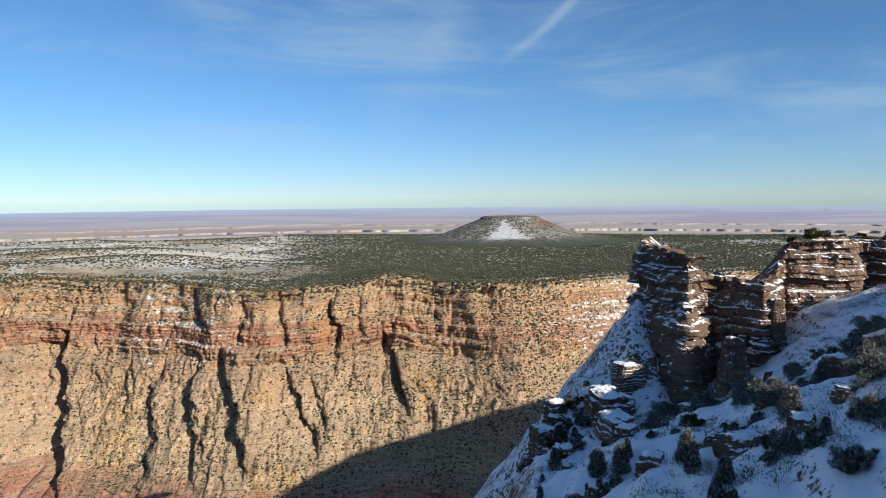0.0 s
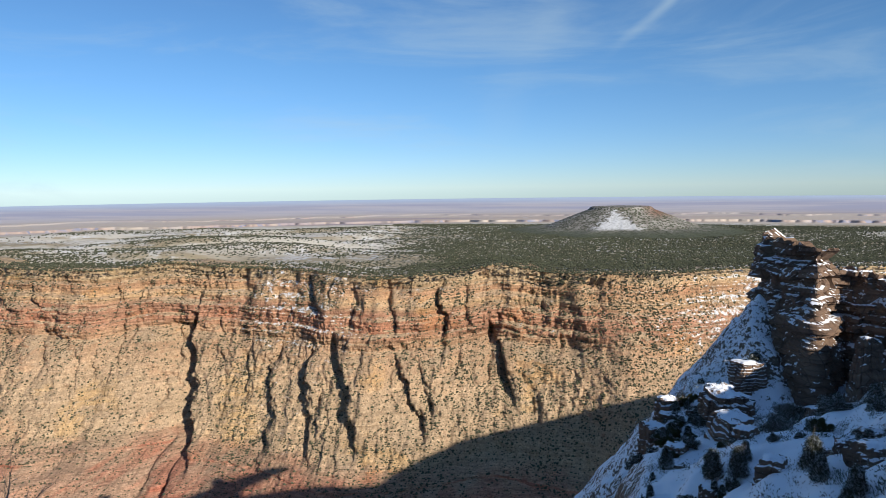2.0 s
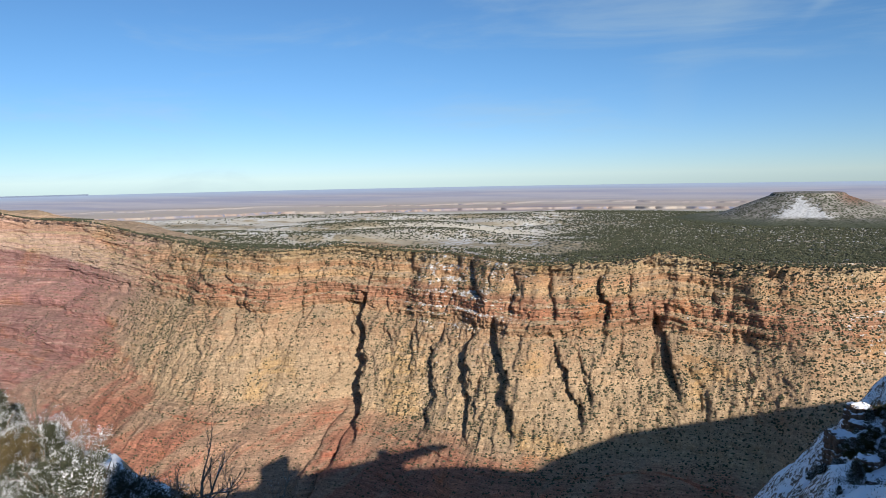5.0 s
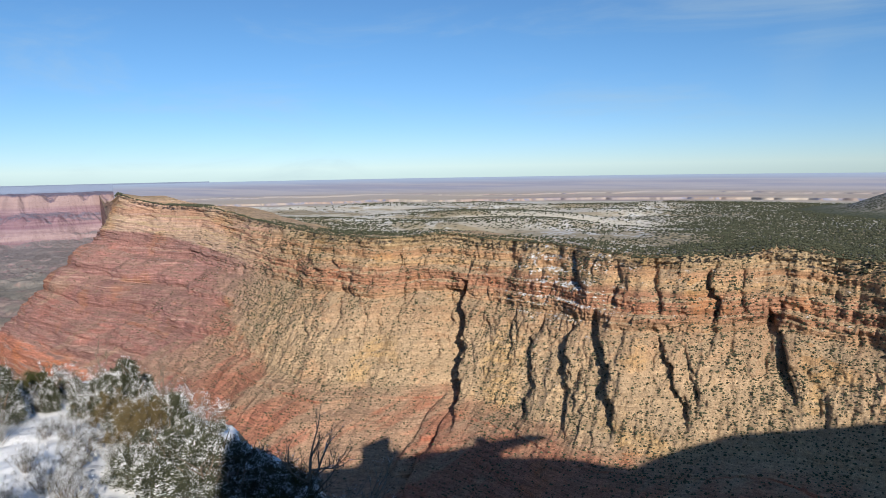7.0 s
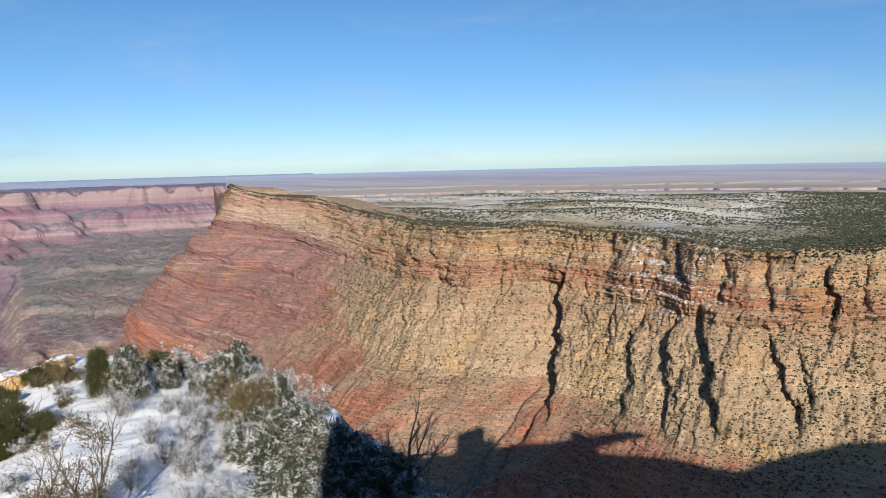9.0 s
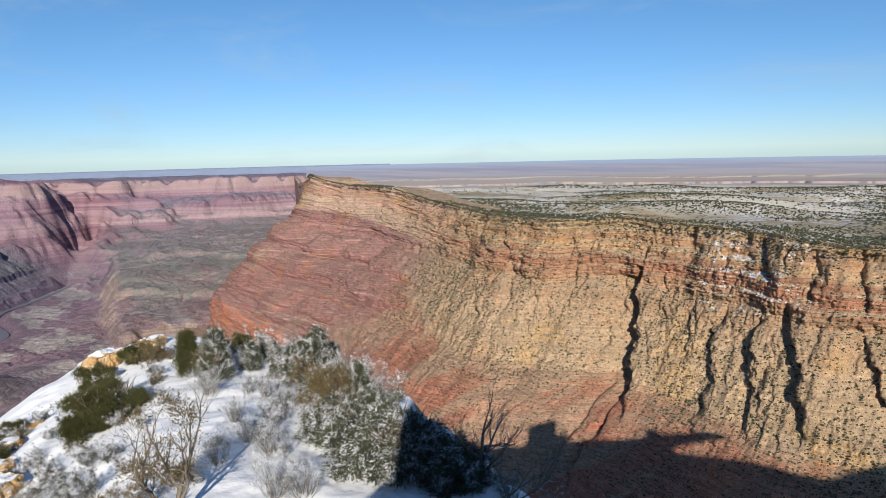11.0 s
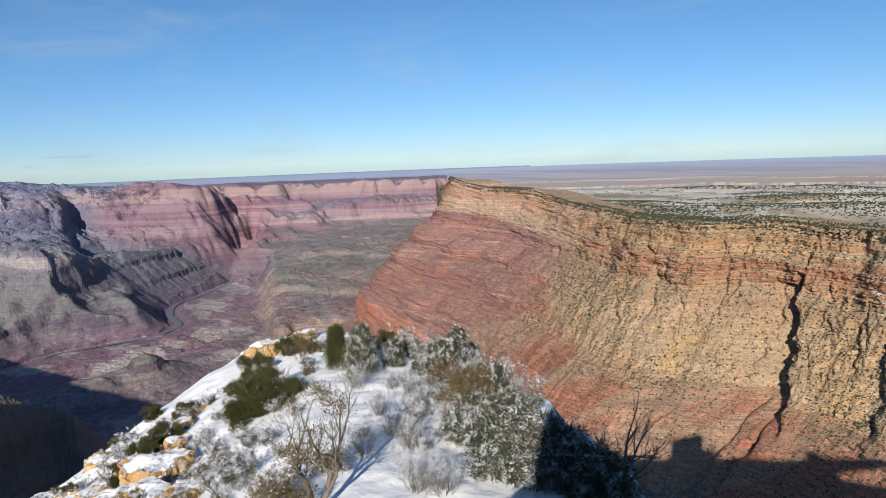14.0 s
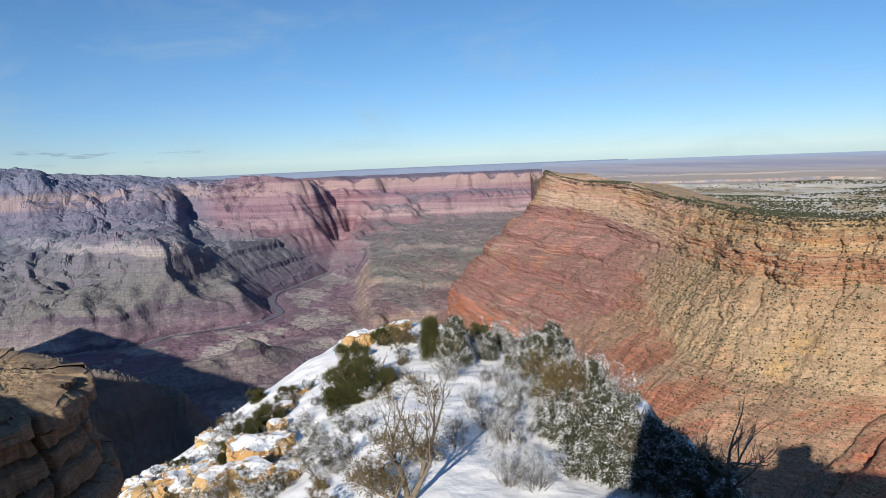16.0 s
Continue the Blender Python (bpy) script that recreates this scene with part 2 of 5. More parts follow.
wall_mat = wall_material()
def gorge_material():
    """Mauve shales, grey-green benches, cream and pink cliffs of the gorge, with blue haze painted in."""
    m, n, b, where, normal = make("gorge_strata")
    x, y, z = axes(n, where)
    _, _, up = axes(n, normal)
    wob = n.math("MULTIPLY", n.math("SUBTRACT", n.noise(where, 0.003, 5, 0.6), 0.5), 60)
    level = n.span(n.math("ADD", z, wob), -580, -60)
    level.node.interpolation_type = "LINEAR"
    cliffs = n.ramp(level, [(0.0, (0.170, 0.098, 0.104)), (0.1, (0.125, 0.080, 0.092)), (0.26, (0.135, 0.100, 0.105)), (0.34, (0.200, 0.165, 0.140)), (0.478, (0.215, 0.175, 0.155)), (0.49, (0.430, 0.345, 0.275)), (0.555, (0.420, 0.345, 0.285)), (0.575, (0.211, 0.161, 0.171)),
                            (0.62, (0.239, 0.154, 0.163)), (0.75, (0.296, 0.198, 0.194)), (0.9, (0.324, 0.241, 0.232)), (1.0, (0.254, 0.219, 0.248))])
    floors = n.ramp(level, [(0.0, (0.290, 0.190, 0.190)), (0.05, (0.270, 0.155, 0.165)), (0.12, (0.250, 0.180, 0.170)), (0.22, (0.250, 0.215, 0.170)), (0.36, (0.235, 0.212, 0.165)), (0.56, (0.215, 0.205, 0.175)), (0.66, (0.210, 0.190, 0.205)),
                            (0.8, (0.232, 0.161, 0.171)), (1.0, (0.155, 0.172, 0.209))])
    tan = n.math("MULTIPLY", n.math("MULTIPLY", n.span(y, 560, 740), n.span(x, -3100, -2800)), n.span(z, -380, -400))
    cliffs = n.mix(n.math("MULTIPLY", tan, n.span(z, -548, -530)), cliffs, n.mix(n.noise(n.mapping(where, (0.05, 0.05, 0.01)), 1.0, 4), rgb(0.24, 0.165, 0.125), rgb(0.42, 0.30, 0.215)))
    floors = n.mix(n.math("MULTIPLY", tan, n.span(n.noise(n.mapping(where, (0.0028, 0.0065, 0.0)), 1.0, 5, 0.6), 0.44, 0.54, 0.0, 0.85)), floors, n.mix(n.noise(where, 0.01, 4), rgb(0.25, 0.15, 0.14), rgb(0.34, 0.22, 0.18)))
    col = n.mix(n.span(up, 0.66, 0.86), cliffs, floors)
    sand = n.math("MULTIPLY", n.span(n.noise(n.mapping(where, (0.6, 1.0, 1.0)), 0.0055, 4), 0.50, 0.54), n.math("MULTIPLY", n.span(z, -500, -530), n.span(up, 0.8, 0.93)))
    col = n.mix(sand, col, rgb(0.44, 0.36, 0.29))
    beds = n.noise(n.mapping(where, (0.004, 0.004, 0.16)), 1.0, 5, 0.7)
    col = n.shade(col, beds, 0.3, 0.7, 0.7, 1.3)
    col = n.shade(col, n.noise(where, 0.05, 6, 0.75), 0.3, 0.7, 0.6, 1.4)
    scrub = n.put("ShaderNodeTexVoronoi", Vector=where, Scale=0.07).outputs["Distance"]
    col = n.mix(n.math("MULTIPLY", n.span(scrub, 0.2, 0.32, 0.38, 0.0), n.math("MULTIPLY", n.span(up, 0.8, 0.9), n.span(n.noise(where, 0.006, 3), 0.45, 0.6))), col, rgb(0.10, 0.10, 0.08))
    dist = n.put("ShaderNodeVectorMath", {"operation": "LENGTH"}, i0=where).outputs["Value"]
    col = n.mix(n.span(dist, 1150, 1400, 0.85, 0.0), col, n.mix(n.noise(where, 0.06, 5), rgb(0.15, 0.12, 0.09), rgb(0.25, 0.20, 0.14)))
    # olive talus under the benches
    talus = n.math("MULTIPLY", n.math("MULTIPLY", n.span(up, 0.6, 0.78), n.span(z, -480, -440)), n.span(z, -300, -330))
    col = n.mix(n.math("MULTIPLY", talus, n.span(n.noise(n.mapping(where, (1, 1, 0.3)), 0.012, 5, 0.65), 0.4, 0.6, 0.25, 0.85)), col, n.mix(beds, rgb(0.20, 0.18, 0.13), rgb(0.30, 0.265, 0.20)))
    # blue haze painted in towards the west; red beds of the north and of the butte
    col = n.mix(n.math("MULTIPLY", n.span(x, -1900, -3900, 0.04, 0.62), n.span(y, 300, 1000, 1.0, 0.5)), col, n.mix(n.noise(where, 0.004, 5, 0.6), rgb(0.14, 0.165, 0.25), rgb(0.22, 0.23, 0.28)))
    hx, hy = polar(-77.7, 3950)
    off = n.put("ShaderNodeVectorMath", {"operation": "DISTANCE"}, i0=where, i1=(hx, hy, -260)).outputs["Value"]
    strata = n.noise(n.mapping(where, (0.001, 0.001, 0.05)), 1.0, 4, 0.6)
    col = n.mix(n.span(off, 560, 380, 0.0, 0.75), col, n.mix(n.span(strata, 0.35, 0.65), rgb(0.22, 0.105, 0.125), rgb(0.36, 0.22, 0.22)))
    red = n.math("MULTIPLY", n.span(y, 600, 1300, 0.0, 0.62), n.math("MULTIPLY", n.span(up, 0.95, 0.75, 0.25, 1.0), n.span(dist, 3000, 3600)))
    col = n.mix(red, col, n.mix(n.span(strata, 0.35, 0.65), rgb(0.26, 0.125, 0.14), rgb(0.44, 0.28, 0.26)))
    # blue cast of the haze, put into the colour of the whole gorge
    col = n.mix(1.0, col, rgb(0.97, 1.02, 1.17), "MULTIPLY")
    # pale cliffs under the far rim
    col = n.mix(n.math("MULTIPLY", n.span(z, -190, -165), n.math("MULTIPLY", n.span(z, -95, -118), n.span(up, 0.85, 0.6, 0.0, 0.6))), col, rgb(0.44, 0.33, 0.31))
    # the farthest strip painted haze blue, like the desert at the horizon
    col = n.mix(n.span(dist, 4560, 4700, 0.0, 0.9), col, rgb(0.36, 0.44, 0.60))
    col = n.mix(1.0, col, rgb(0.82, 0.82, 0.82), "MULTIPLY")
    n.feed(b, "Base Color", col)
    relief(n, b, n.math("ADD", n.noise(where, 0.06, 5, 0.65), beds), 0.8, 5.0)
    return m


gorge_mat = gorge_material()


def plateau_material():
    m, n, b, where, normal = make("plateau")
    x, y, z = axes(n, where)
    far = n.put("ShaderNodeVectorMath", {"operation": "LENGTH"}, i0=where).outputs["Value"]
    east = n.math("DIVIDE", x, far)
    _, _, up = axes(n, normal)
    wood = n.noise(where, 0.0035, 5, 0.6)
    line = n.math("ADD", n.math("ADD", wood, n.span(east, -0.36, -0.12, -0.30, 0.16)), n.span(far, 1900, 2400, 0.0, -0.6))
    woods = n.span(line, 0.38, 0.52)
    soil = n.mix(n.noise(where, 0.01, 5), rgb(0.42, 0.34, 0.23), rgb(0.33, 0.29, 0.20))
    # snow lies in the swales and on the shaded sides, thin near the edge
    drift = n.math("ADD", n.noise(n.mapping(where, (0.5, 1.3, 1.0)), 0.007, 6, 0.62), n.span(east, -0.30, -0.12, 0.04, -0.01))
    snow = n.math("MULTIPLY", n.span(drift, 0.44, 0.54), n.span(far, 1050, 1350))
    soil = n.mix(snow, soil, n.mix(n.noise(where, 0.03, 6, 0.7), rgb(0.52, 0.47, 0.38), rgb(0.74, 0.71, 0.65)))
    fleck = n.math("MULTIPLY", n.span(n.noise(where, 0.05, 6, 0.75), 0.49, 0.57), n.span(n.noise(n.mapping(where, (0.7, 1.2, 1.0)), 0.006, 4), 0.42, 0.58))
    soil = n.mix(n.math("MULTIPLY", fleck, 0.8), soil, rgb(0.78, 0.79, 0.81))
    brush = n.put("ShaderNodeTexVoronoi", Vector=where, Scale=0.09).outputs["Distance"]
    soil = n.mix(n.math("MULTIPLY", n.span(brush, 0.2, 0.34, 0.85, 0.0), n.span(n.noise(where, 0.012, 3), 0.42, 0.56)), soil, rgb(0.10, 0.10, 0.07))
    trees = n.put("ShaderNodeTexVoronoi", Vector=where, Scale=0.16)
    canopy = n.math("MULTIPLY", woods, n.span(trees.outputs["Distance"], 0.36, 0.54, 1.0, 0.0))
    near = n.mix(canopy, soil, rgb(0.060, 0.068, 0.046))
    bands = n.noise(n.mapping(where, (0.35, 1.6, 1.0)), 0.0028, 7, 0.68)
    desert = n.ramp(bands, [(0.32, (0.38, 0.33, 0.36)), (0.44, (0.52, 0.43, 0.38)), (0.52, (0.58, 0.50, 0.42)), (0.62, (0.54, 0.47, 0.44)), (0.72, (0.44, 0.38, 0.40))])
    # pink cliffs of the scarps, with their blue shadow streaks painted in
    scar = n.noise(n.mapping(where, (1, 1, 0.1)), 0.022, 3, 0.6)
    desert = n.mix(n.math("MULTIPLY", n.span(up, 0.985, 0.93), n.span(n.noise(where, 0.004, 3), 0.42, 0.56)), desert, n.mix(n.span(scar, 0.48, 0.60), rgb(0.50, 0.39, 0.34), rgb(0.30, 0.31, 0.40)))
    # haze painted into the desert's colour: lavender, then sky blue with distance
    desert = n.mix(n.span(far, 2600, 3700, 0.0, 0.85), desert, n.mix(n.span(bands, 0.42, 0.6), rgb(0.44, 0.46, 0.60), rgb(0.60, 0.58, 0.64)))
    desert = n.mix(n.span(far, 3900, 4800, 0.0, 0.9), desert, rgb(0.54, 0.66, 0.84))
    edge = n.math("ADD", far, n.math("MULTIPLY", n.math("SUBTRACT", n.noise(where, 0.003, 5), 0.5), 420))
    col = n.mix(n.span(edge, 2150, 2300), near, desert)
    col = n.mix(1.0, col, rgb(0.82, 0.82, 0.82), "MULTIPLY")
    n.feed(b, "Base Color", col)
    relief(n, b, n.noise(where, 0.12, 4), 0.5, 2.0)
    return m


def snow_rock_material(name, tones, scale, cover=0.5, sharp=0.12, patch=0.5):
    """Bedded rock with snow lying wherever it is flat enough."""
    m, n, b, where, normal = make(name)
    _, _, up = axes(n, normal)
    beds = n.noise(n.mapping(where, (0.12 * scale, 0.12 * scale, 1.4 * scale)), 1.0, 6, 0.65)
    col = n.ramp(n.math("ADD", n.math("MULTIPLY", beds, 0.6), n.math("MULTIPLY", n.noise(where, 0.25 * scale, 5), 0.4)), tones)
    crack = n.put("ShaderNodeTexVoronoi", {"feature": "DISTANCE_TO_EDGE"}, Vector=n.mapping(where, (1, 1, 1.6)), Scale=0.45 * scale).outputs["Distance"]
    col = n.mix(n.span(crack, 0.0, 0.05, 0.55, 0.0), col, rgb(0.06, 0.045, 0.035))
    lay = n.math("ADD", up, n.math("MULTIPLY", n.math("SUBTRACT", n.noise(where, patch * scale, 7, 0.75), 0.5), 1.9))
    cov = n.span(lay, cover, cover + sharp)
    col = n.mix(cov, col, rgb(0.88, 0.905, 0.95))
    n.feed(b, "Base Color", col)
    rough = n.math("ADD", n.noise(where, 1.2 * scale, 6, 0.65), n.math("ADD", beds, n.math("MULTIPLY", n.span(crack, 0, 0.06), 0.6)))
    relief(n, b, n.math("MULTIPLY", rough, n.span(cov, 0, 1, 1.0, 0.25)), 0.6, 0.16 / scale)
    return m


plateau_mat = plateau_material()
# rock tones darkened, so part of the cliffs' shade is in the colour
shade_rock = snow_rock_material("shade_dark_rock", [(0.25, (0.075, 0.052, 0.04)), (0.45, (0.135, 0.088, 0.062)), (0.6, (0.21, 0.14, 0.095)), (0.8, (0.31, 0.22, 0.145))], 0.6, 0.74, 0.06)
gold_rock = snow_rock_material("golden_rock", [(0.25, (0.30, 0.17, 0.07)), (0.45, (0.46, 0.28, 0.12)), (0.6, (0.52, 0.38, 0.20)), (0.8, (0.40, 0.36, 0.24))], 2.0, 0.8)
dry_rock = snow_rock_material("dry_brown_rock", [(0.25, (0.13, 0.085, 0.055)), (0.45, (0.24, 0.17, 0.11)), (0.6, (0.33, 0.25, 0.17)), (0.8, (0.28, 0.22, 0.15))], 0.4, 3.0)
slope_mat = snow_rock_material("snowy_scree", [(0.3, (0.09, 0.068, 0.05)), (0.5, (0.17, 0.13, 0.095)), (0.75, (0.28, 0.22, 0.165))], 1.4, 0.50, 0.06, 0.9)


def snow_material():
    m, n, b, where, normal = make("snow", 0.6)
    _, _, up = axes(n, normal)
    lay = n.math("ADD", up, n.math("MULTIPLY", n.math("SUBTRACT", n.noise(where, 0.55, 6, 0.65), 0.5), 0.9))
    ground = n.mix(n.noise(where, 2.0, 5), rgb(0.40, 0.26, 0.12), rgb(0.24, 0.18, 0.12))
    col = n.mix(n.span(lay, 0.62, 0.74), ground, rgb(0.95, 0.955, 0.965))
    n.feed(b, "Base Color", col)
    relief(n, b, n.math("ADD", n.noise(where, 1.1, 3), n.math("MULTIPLY", n.noise(where, 5.0, 3, 0.5), 0.12)), 0.5, 0.2)
    return m


snow_mat = snow_material()


def leaf_material(name, dark, light, frost):
    m, n, b, where, normal = make(name, 0.8)
    _, _, up = axes(n, normal)
    pick = n.put("ShaderNodeNewGeometry").outputs["Random Per Island"]
    col = n.mix(pick, rgb(*dark), rgb(*light))
    if frost > 0:
        white = n.math("GREATER_THAN", n.math("ADD", n.math("MULTIPLY", n.put("ShaderNodeNewGeometry").outputs["Random Per Island"], 0.12),
                                              n.math("MULTIPLY", n.noise(where, 3.6, 5, 0.75), 1.1)), 1.0 - frost)
        col = n.mix(white, col, rgb(0.80, 0.82, 0.86))
    n.feed(b, "Base Color", col)
    return m


juniper_mat = leaf_material("juniper_needles", (0.030, 0.036, 0.014), (0.115, 0.112, 0.040), 0.19)
dusted_mat = leaf_material("dusted_needles", (0.034, 0.042, 0.026), (0.115, 0.118, 0.075), 0.32)
brown_mat = leaf_material("dry_needles", (0.10, 0.075, 0.035), (0.20, 0.15, 0.07), 0.24)
sage_mat = leaf_material("sage_twigs", (0.06, 0.056, 0.042), (0.155, 0.15, 0.12), 0.37)
far_mat = leaf_material("far_needles", (0.042, 0.047, 0.028), (0.085, 0.09, 0.055), 0.0)


def bark_material(name, a, b_):
    m, n, b, where, normal = make(name)
    g = n.noise(n.mapping(where, (3, 3, 0.7)), 6.0, 5, 0.6)
    _, _, up = axes(n, normal)
    col = n.mix(g, rgb(*a), rgb(*b_))
    col = n.mix(n.math("MULTIPLY", n.span(up, 0.6, 0.85), n.span(n.noise(where, 3.0, 3), 0.5, 0.6)), col, rgb(0.84, 0.86, 0.9))
    n.feed(b, "Base Color", col)
    relief(n, b, g, 0.8, 0.03)
    return m


bark_mat = bark_material("bark", (0.10, 0.075, 0.055), (0.26, 0.20, 0.15))
dead_mat = bark_material("weathered_wood", (0.085, 0.068, 0.052), (0.27, 0.225, 0.175))

# ---------------------------------------------------------------- the far rim and its wall
RIM = [(44, 1500), (34, 1220), (25, 1060), (16, 960), (12.5, 915), (8, 860), (3, 850), (-2, 862), (-6, 862), (-9, 852), (-12.5, 848), (-16, 858), (-22, 940), (-28, 1010),
       (-33, 1040), (-36, 1040), (-40, 1105), (-44, 1240), (-46.7, 1340), (-50, 1440), (-53.5, 1520), (-56.6, 1600), (-57.4, 1900), (-57.7, 2900), (-57.9, 4350)]


def curve(points, step):
    """A smooth line through the points, with a spacing that grows with the distance."""
    p = np.array([polar(a, r) for a, r in points])
    p = np.vstack([2 * p[0] - p[1], p, 2 * p[-1] - p[-2]])
    out = []
    for k in range(1, len(p) - 2):
        a, b, c, d = p[k - 1:k + 3]
        t = np.linspace(0, 1, 200, endpoint=False)[:, None]
        out.append(0.5 * (2 * b + (c - a) * t + (2 * a - 5 * b + 4 * c - d) * t ** 2 + (3 * b - a - 3 * c + d) * t ** 3))
    fine = np.vstack(out)
    s = np.concatenate([[0], np.cumsum(np.hypot(*np.diff(fine, axis=0).T))])
    weight = 1.0 / step(np.hypot(fine[:, 0], fine[:, 1]))
    q = np.concatenate([[0], np.cumsum(np.diff(s) * weight[1:])])
    want = np.linspace(0, q[-1], int(q[-1]))
    return np.interp(want, q, fine[:, 0]), np.interp(want, q, fine[:, 1]), np.interp(want, q, s)


rim_x, rim_y, rim_s = curve(RIM, lambda r: np.where(r < 1300, 0.00125 * r, 0.0025 * r))
rim_az = np.degrees(np.arctan2(rim_x, rim_y))
rim_r = np.hypot(rim_x, rim_y)


def rim_height(az):
    bump = 9 * np.exp(-((az + 4.2) / 2.6) ** 2) + 6 * np.exp(-((az + 31) / 2.5) ** 2) - 5 * np.exp(-((az + 15) / 3.5) ** 2)
    return -106 + bump + np.interp(-az, [42, 44, 46.7, 50, 53.5, 55, 56.6, 57.4, 58], [0, 4, 13, 33, 38, 46, 60, 34, -26])


# where each gully starts and ends (azimuth, depth under the rim), how deep it is cut and how wide its gentle side
GULLIES = [(-29.6, 56, -30.7, 206, 52, 32), (-31.6, 62, -31.6, 122, 9, 9), (-35.1, 70, -35.1, 118, 7, 8), (-35.1, 12, -35.2, 46, 12, 8), (-40.6, 10, -40.7, 50, 12, 8),
           (-25.4, 82, -26.1, 150, 9, 10), (-23.0, 80, -25.0, 200, 18, 18), (-20.6, 70, -21.4, 186, 20, 22), (-18.7, 60, -17.4, 178, 24, 26), (-14.2, 66, -11.0, 165, 18, 22),
           (-11.6, 85, -10.2, 150, 10, 10), (-5.2, 62, -3.3, 142, 24, 26), (-9.25, 2, -9.2, 75, 17, 18), (-20.2, 8, -20.4, 50, 14, 14), (-16.8, 14, -17.0, 60, 12, 12), (-13.9, 16, -13.6, 62, 11, 9)]


def rib(s, v, length, seed, skew=0.0, turn=0.66):
    """Ribs that come forward slowly and break off in a steep face, uneven in size."""
    phase = s / length + 0.55 * fbm(s / length / 1.7, v / (length * 2.2), 3, seed) + skew * v / length
    cell = np.floor(phase)
    f = phase - cell
    size = 0.25 + 0.75 * hashed(cell, np.floor(0 * v), seed + 5)
    return size * np.where(f < turn, f / turn, (1 - f) / (1 - turn))


def blocks(s, v, long, high, seed):
    """Courses of jointed blocks, each standing out by its own amount, -1 to 1."""
    q = v / high
    course = np.floor(q)
    p = s / (long * (0.6 + 0.8 * hashed(course, course * 0, seed))) + 9 * hashed(course, course * 0, seed + 1)
    cell = np.floor(p)
    f = np.minimum(p - cell, 1 - p + cell)
    joint = smooth(f, 0.0, 0.10) * smooth(q - course, 0.0, 0.15)
    return (2 * hashed(cell, course, seed + 2) - 1) * joint - 0.8 * (1 - joint)


def build_wall():
    z0 = rim_height(rim_az)
    down = np.concatenate([[-90, -45, -18, -6], np.arange(0, 212, 1.0), np.arange(214, 380, 2.2), np.arange(384, 500, 8)])
    S, V = np.meshgrid(rim_s, down)
    AZ = np.broadcast_to(rim_az, S.shape)
    below = np.maximum(V, 0)
    sway = 4 * fbm(S / 120, V * 0, 3, 3) * smooth(V, 5, 40)
    D = V + sway
    # how far the face stands out at each depth under the rim
    p = np.interp(D, [-90, -18, 0, 5, 8, 17, 20, 31, 36, 46, 51, 66, 69, 84, 88, 130, 190, 197, 205, 208, 232, 235, 262, 268, 300, 330, 480],
                  [-90, -18, 0, 1, 6, 9, 16, 19, 29, 33, 44, 47, 53, 56, 62, 96, 140, 150, 168, 170, 214, 216, 262, 266, 390, 410, 720])
    slope = np.interp(V, [-90, 0, 30, 70, 190, 480], [-90, 0, 24, 60, 165, 640])
    gentle = smooth(AZ, 2.0, 6) * (1 - 0.6 * np.exp(-((AZ - 10.5) / 1.6) ** 2) * (V > 18) * (V < 50))
    p = p * (1 - gentle) + slope * gentle
    # here and there the upper ledges are buried under scree
    buried = smooth(fbm(S / 70, V / 60, 3, 7), 0.0, 0.35) * (1 - smooth(D, 40, 52)) * smooth(V, 2, 10)
    p = p + buried * (np.interp(V, [0, 52], [2, 44]) - p) * (1 - gentle)
    point = smooth(-AZ, 41, 48)
    tiers = np.interp(D, [-90, -18, 0, 4, 22, 25, 44, 47, 76, 80, 100, 104, 126, 130, 146, 150, 172, 176, 196, 200, 232, 236, 282, 288, 345, 352, 480],
                      [-90, -18, 0, 3, 8, 14, 21, 27, 48, 50, 54, 72, 96, 98, 101, 120, 146, 148, 151, 168, 206, 208, 250, 254, 266, 285, 560])
    p = p * (1 - point) + tiers * point
    warp = 9 * fbm(S / 50, V / 34, 4, 5) + 3 * fbm(S / 12, V / 9, 3, 6)
    upper = 1 - smooth(D, 82, 100)
    lower = smooth(D, 80, 110)
    red = smooth(D, 188, 215)
    alcove = 12 * (rib(S + warp, V, 118, 11, 0.2, 0.6) - 0.8) + 4 * (rib(S + warp, V, 41, 15, 0.2, 0.6) - 0.8) + 1.6 * (rib(S + warp, V, 13, 19) - 0.8)
    alcove = alcove * (0.55 + 0.45 * smooth(fbm(S / 150, V / 200, 2, 13), -0.3, 0.3))
    uneven = smooth(fbm(S / 110, V / 70, 3, 43), -0.25, 0.35)
    flute = (6 * (rib(S + 2.0 * warp, V, 97, 31, 0.2, 0.6) - 0.4) + 5 * (rib(S + 1.8 * warp, V, 31, 35, 0.12, 0.6) - 0.4) + 3 * (rib(S + 1.4 * warp, V, 12, 39, 0.1) - 0.4)) * (0.3 + 0.8 * uneven)
    rough = 5 * fbm(S / 34, V / 46, 5, 41, 0.6) + 2.4 * fbm(S / 7, V / 10, 4, 42, 0.6)
    fan = 5 * (rib(S + 1.5 * warp, V, 110, 45, 0.3, 0.55) - 0.4) + 3 * (rib(S + 2 * warp, V, 36, 47, 0.3) - 0.4)
    away = smooth(-AZ, 43, 49)
    plain = (1 - 0.72 * gentle) * (1 - 0.35 * away)
    out = p + plain * (alcove * upper * (0.3 + 0.7 * smooth(V, 0, 12)) * smooth(V, -30, 5) + (flute + rough) * lower * (1 - red) + fan * red * (1 - 0.7 * away))
    out = out + away * smooth(V, 70, 120) * 30 * (ridged(S / 190 - V / 230, V / 420, 3, 73) - 0.35)
    ledge = np.abs(((D + 12 * fbm(S / 130, V / 90, 3, 75)) % 26) / 26)
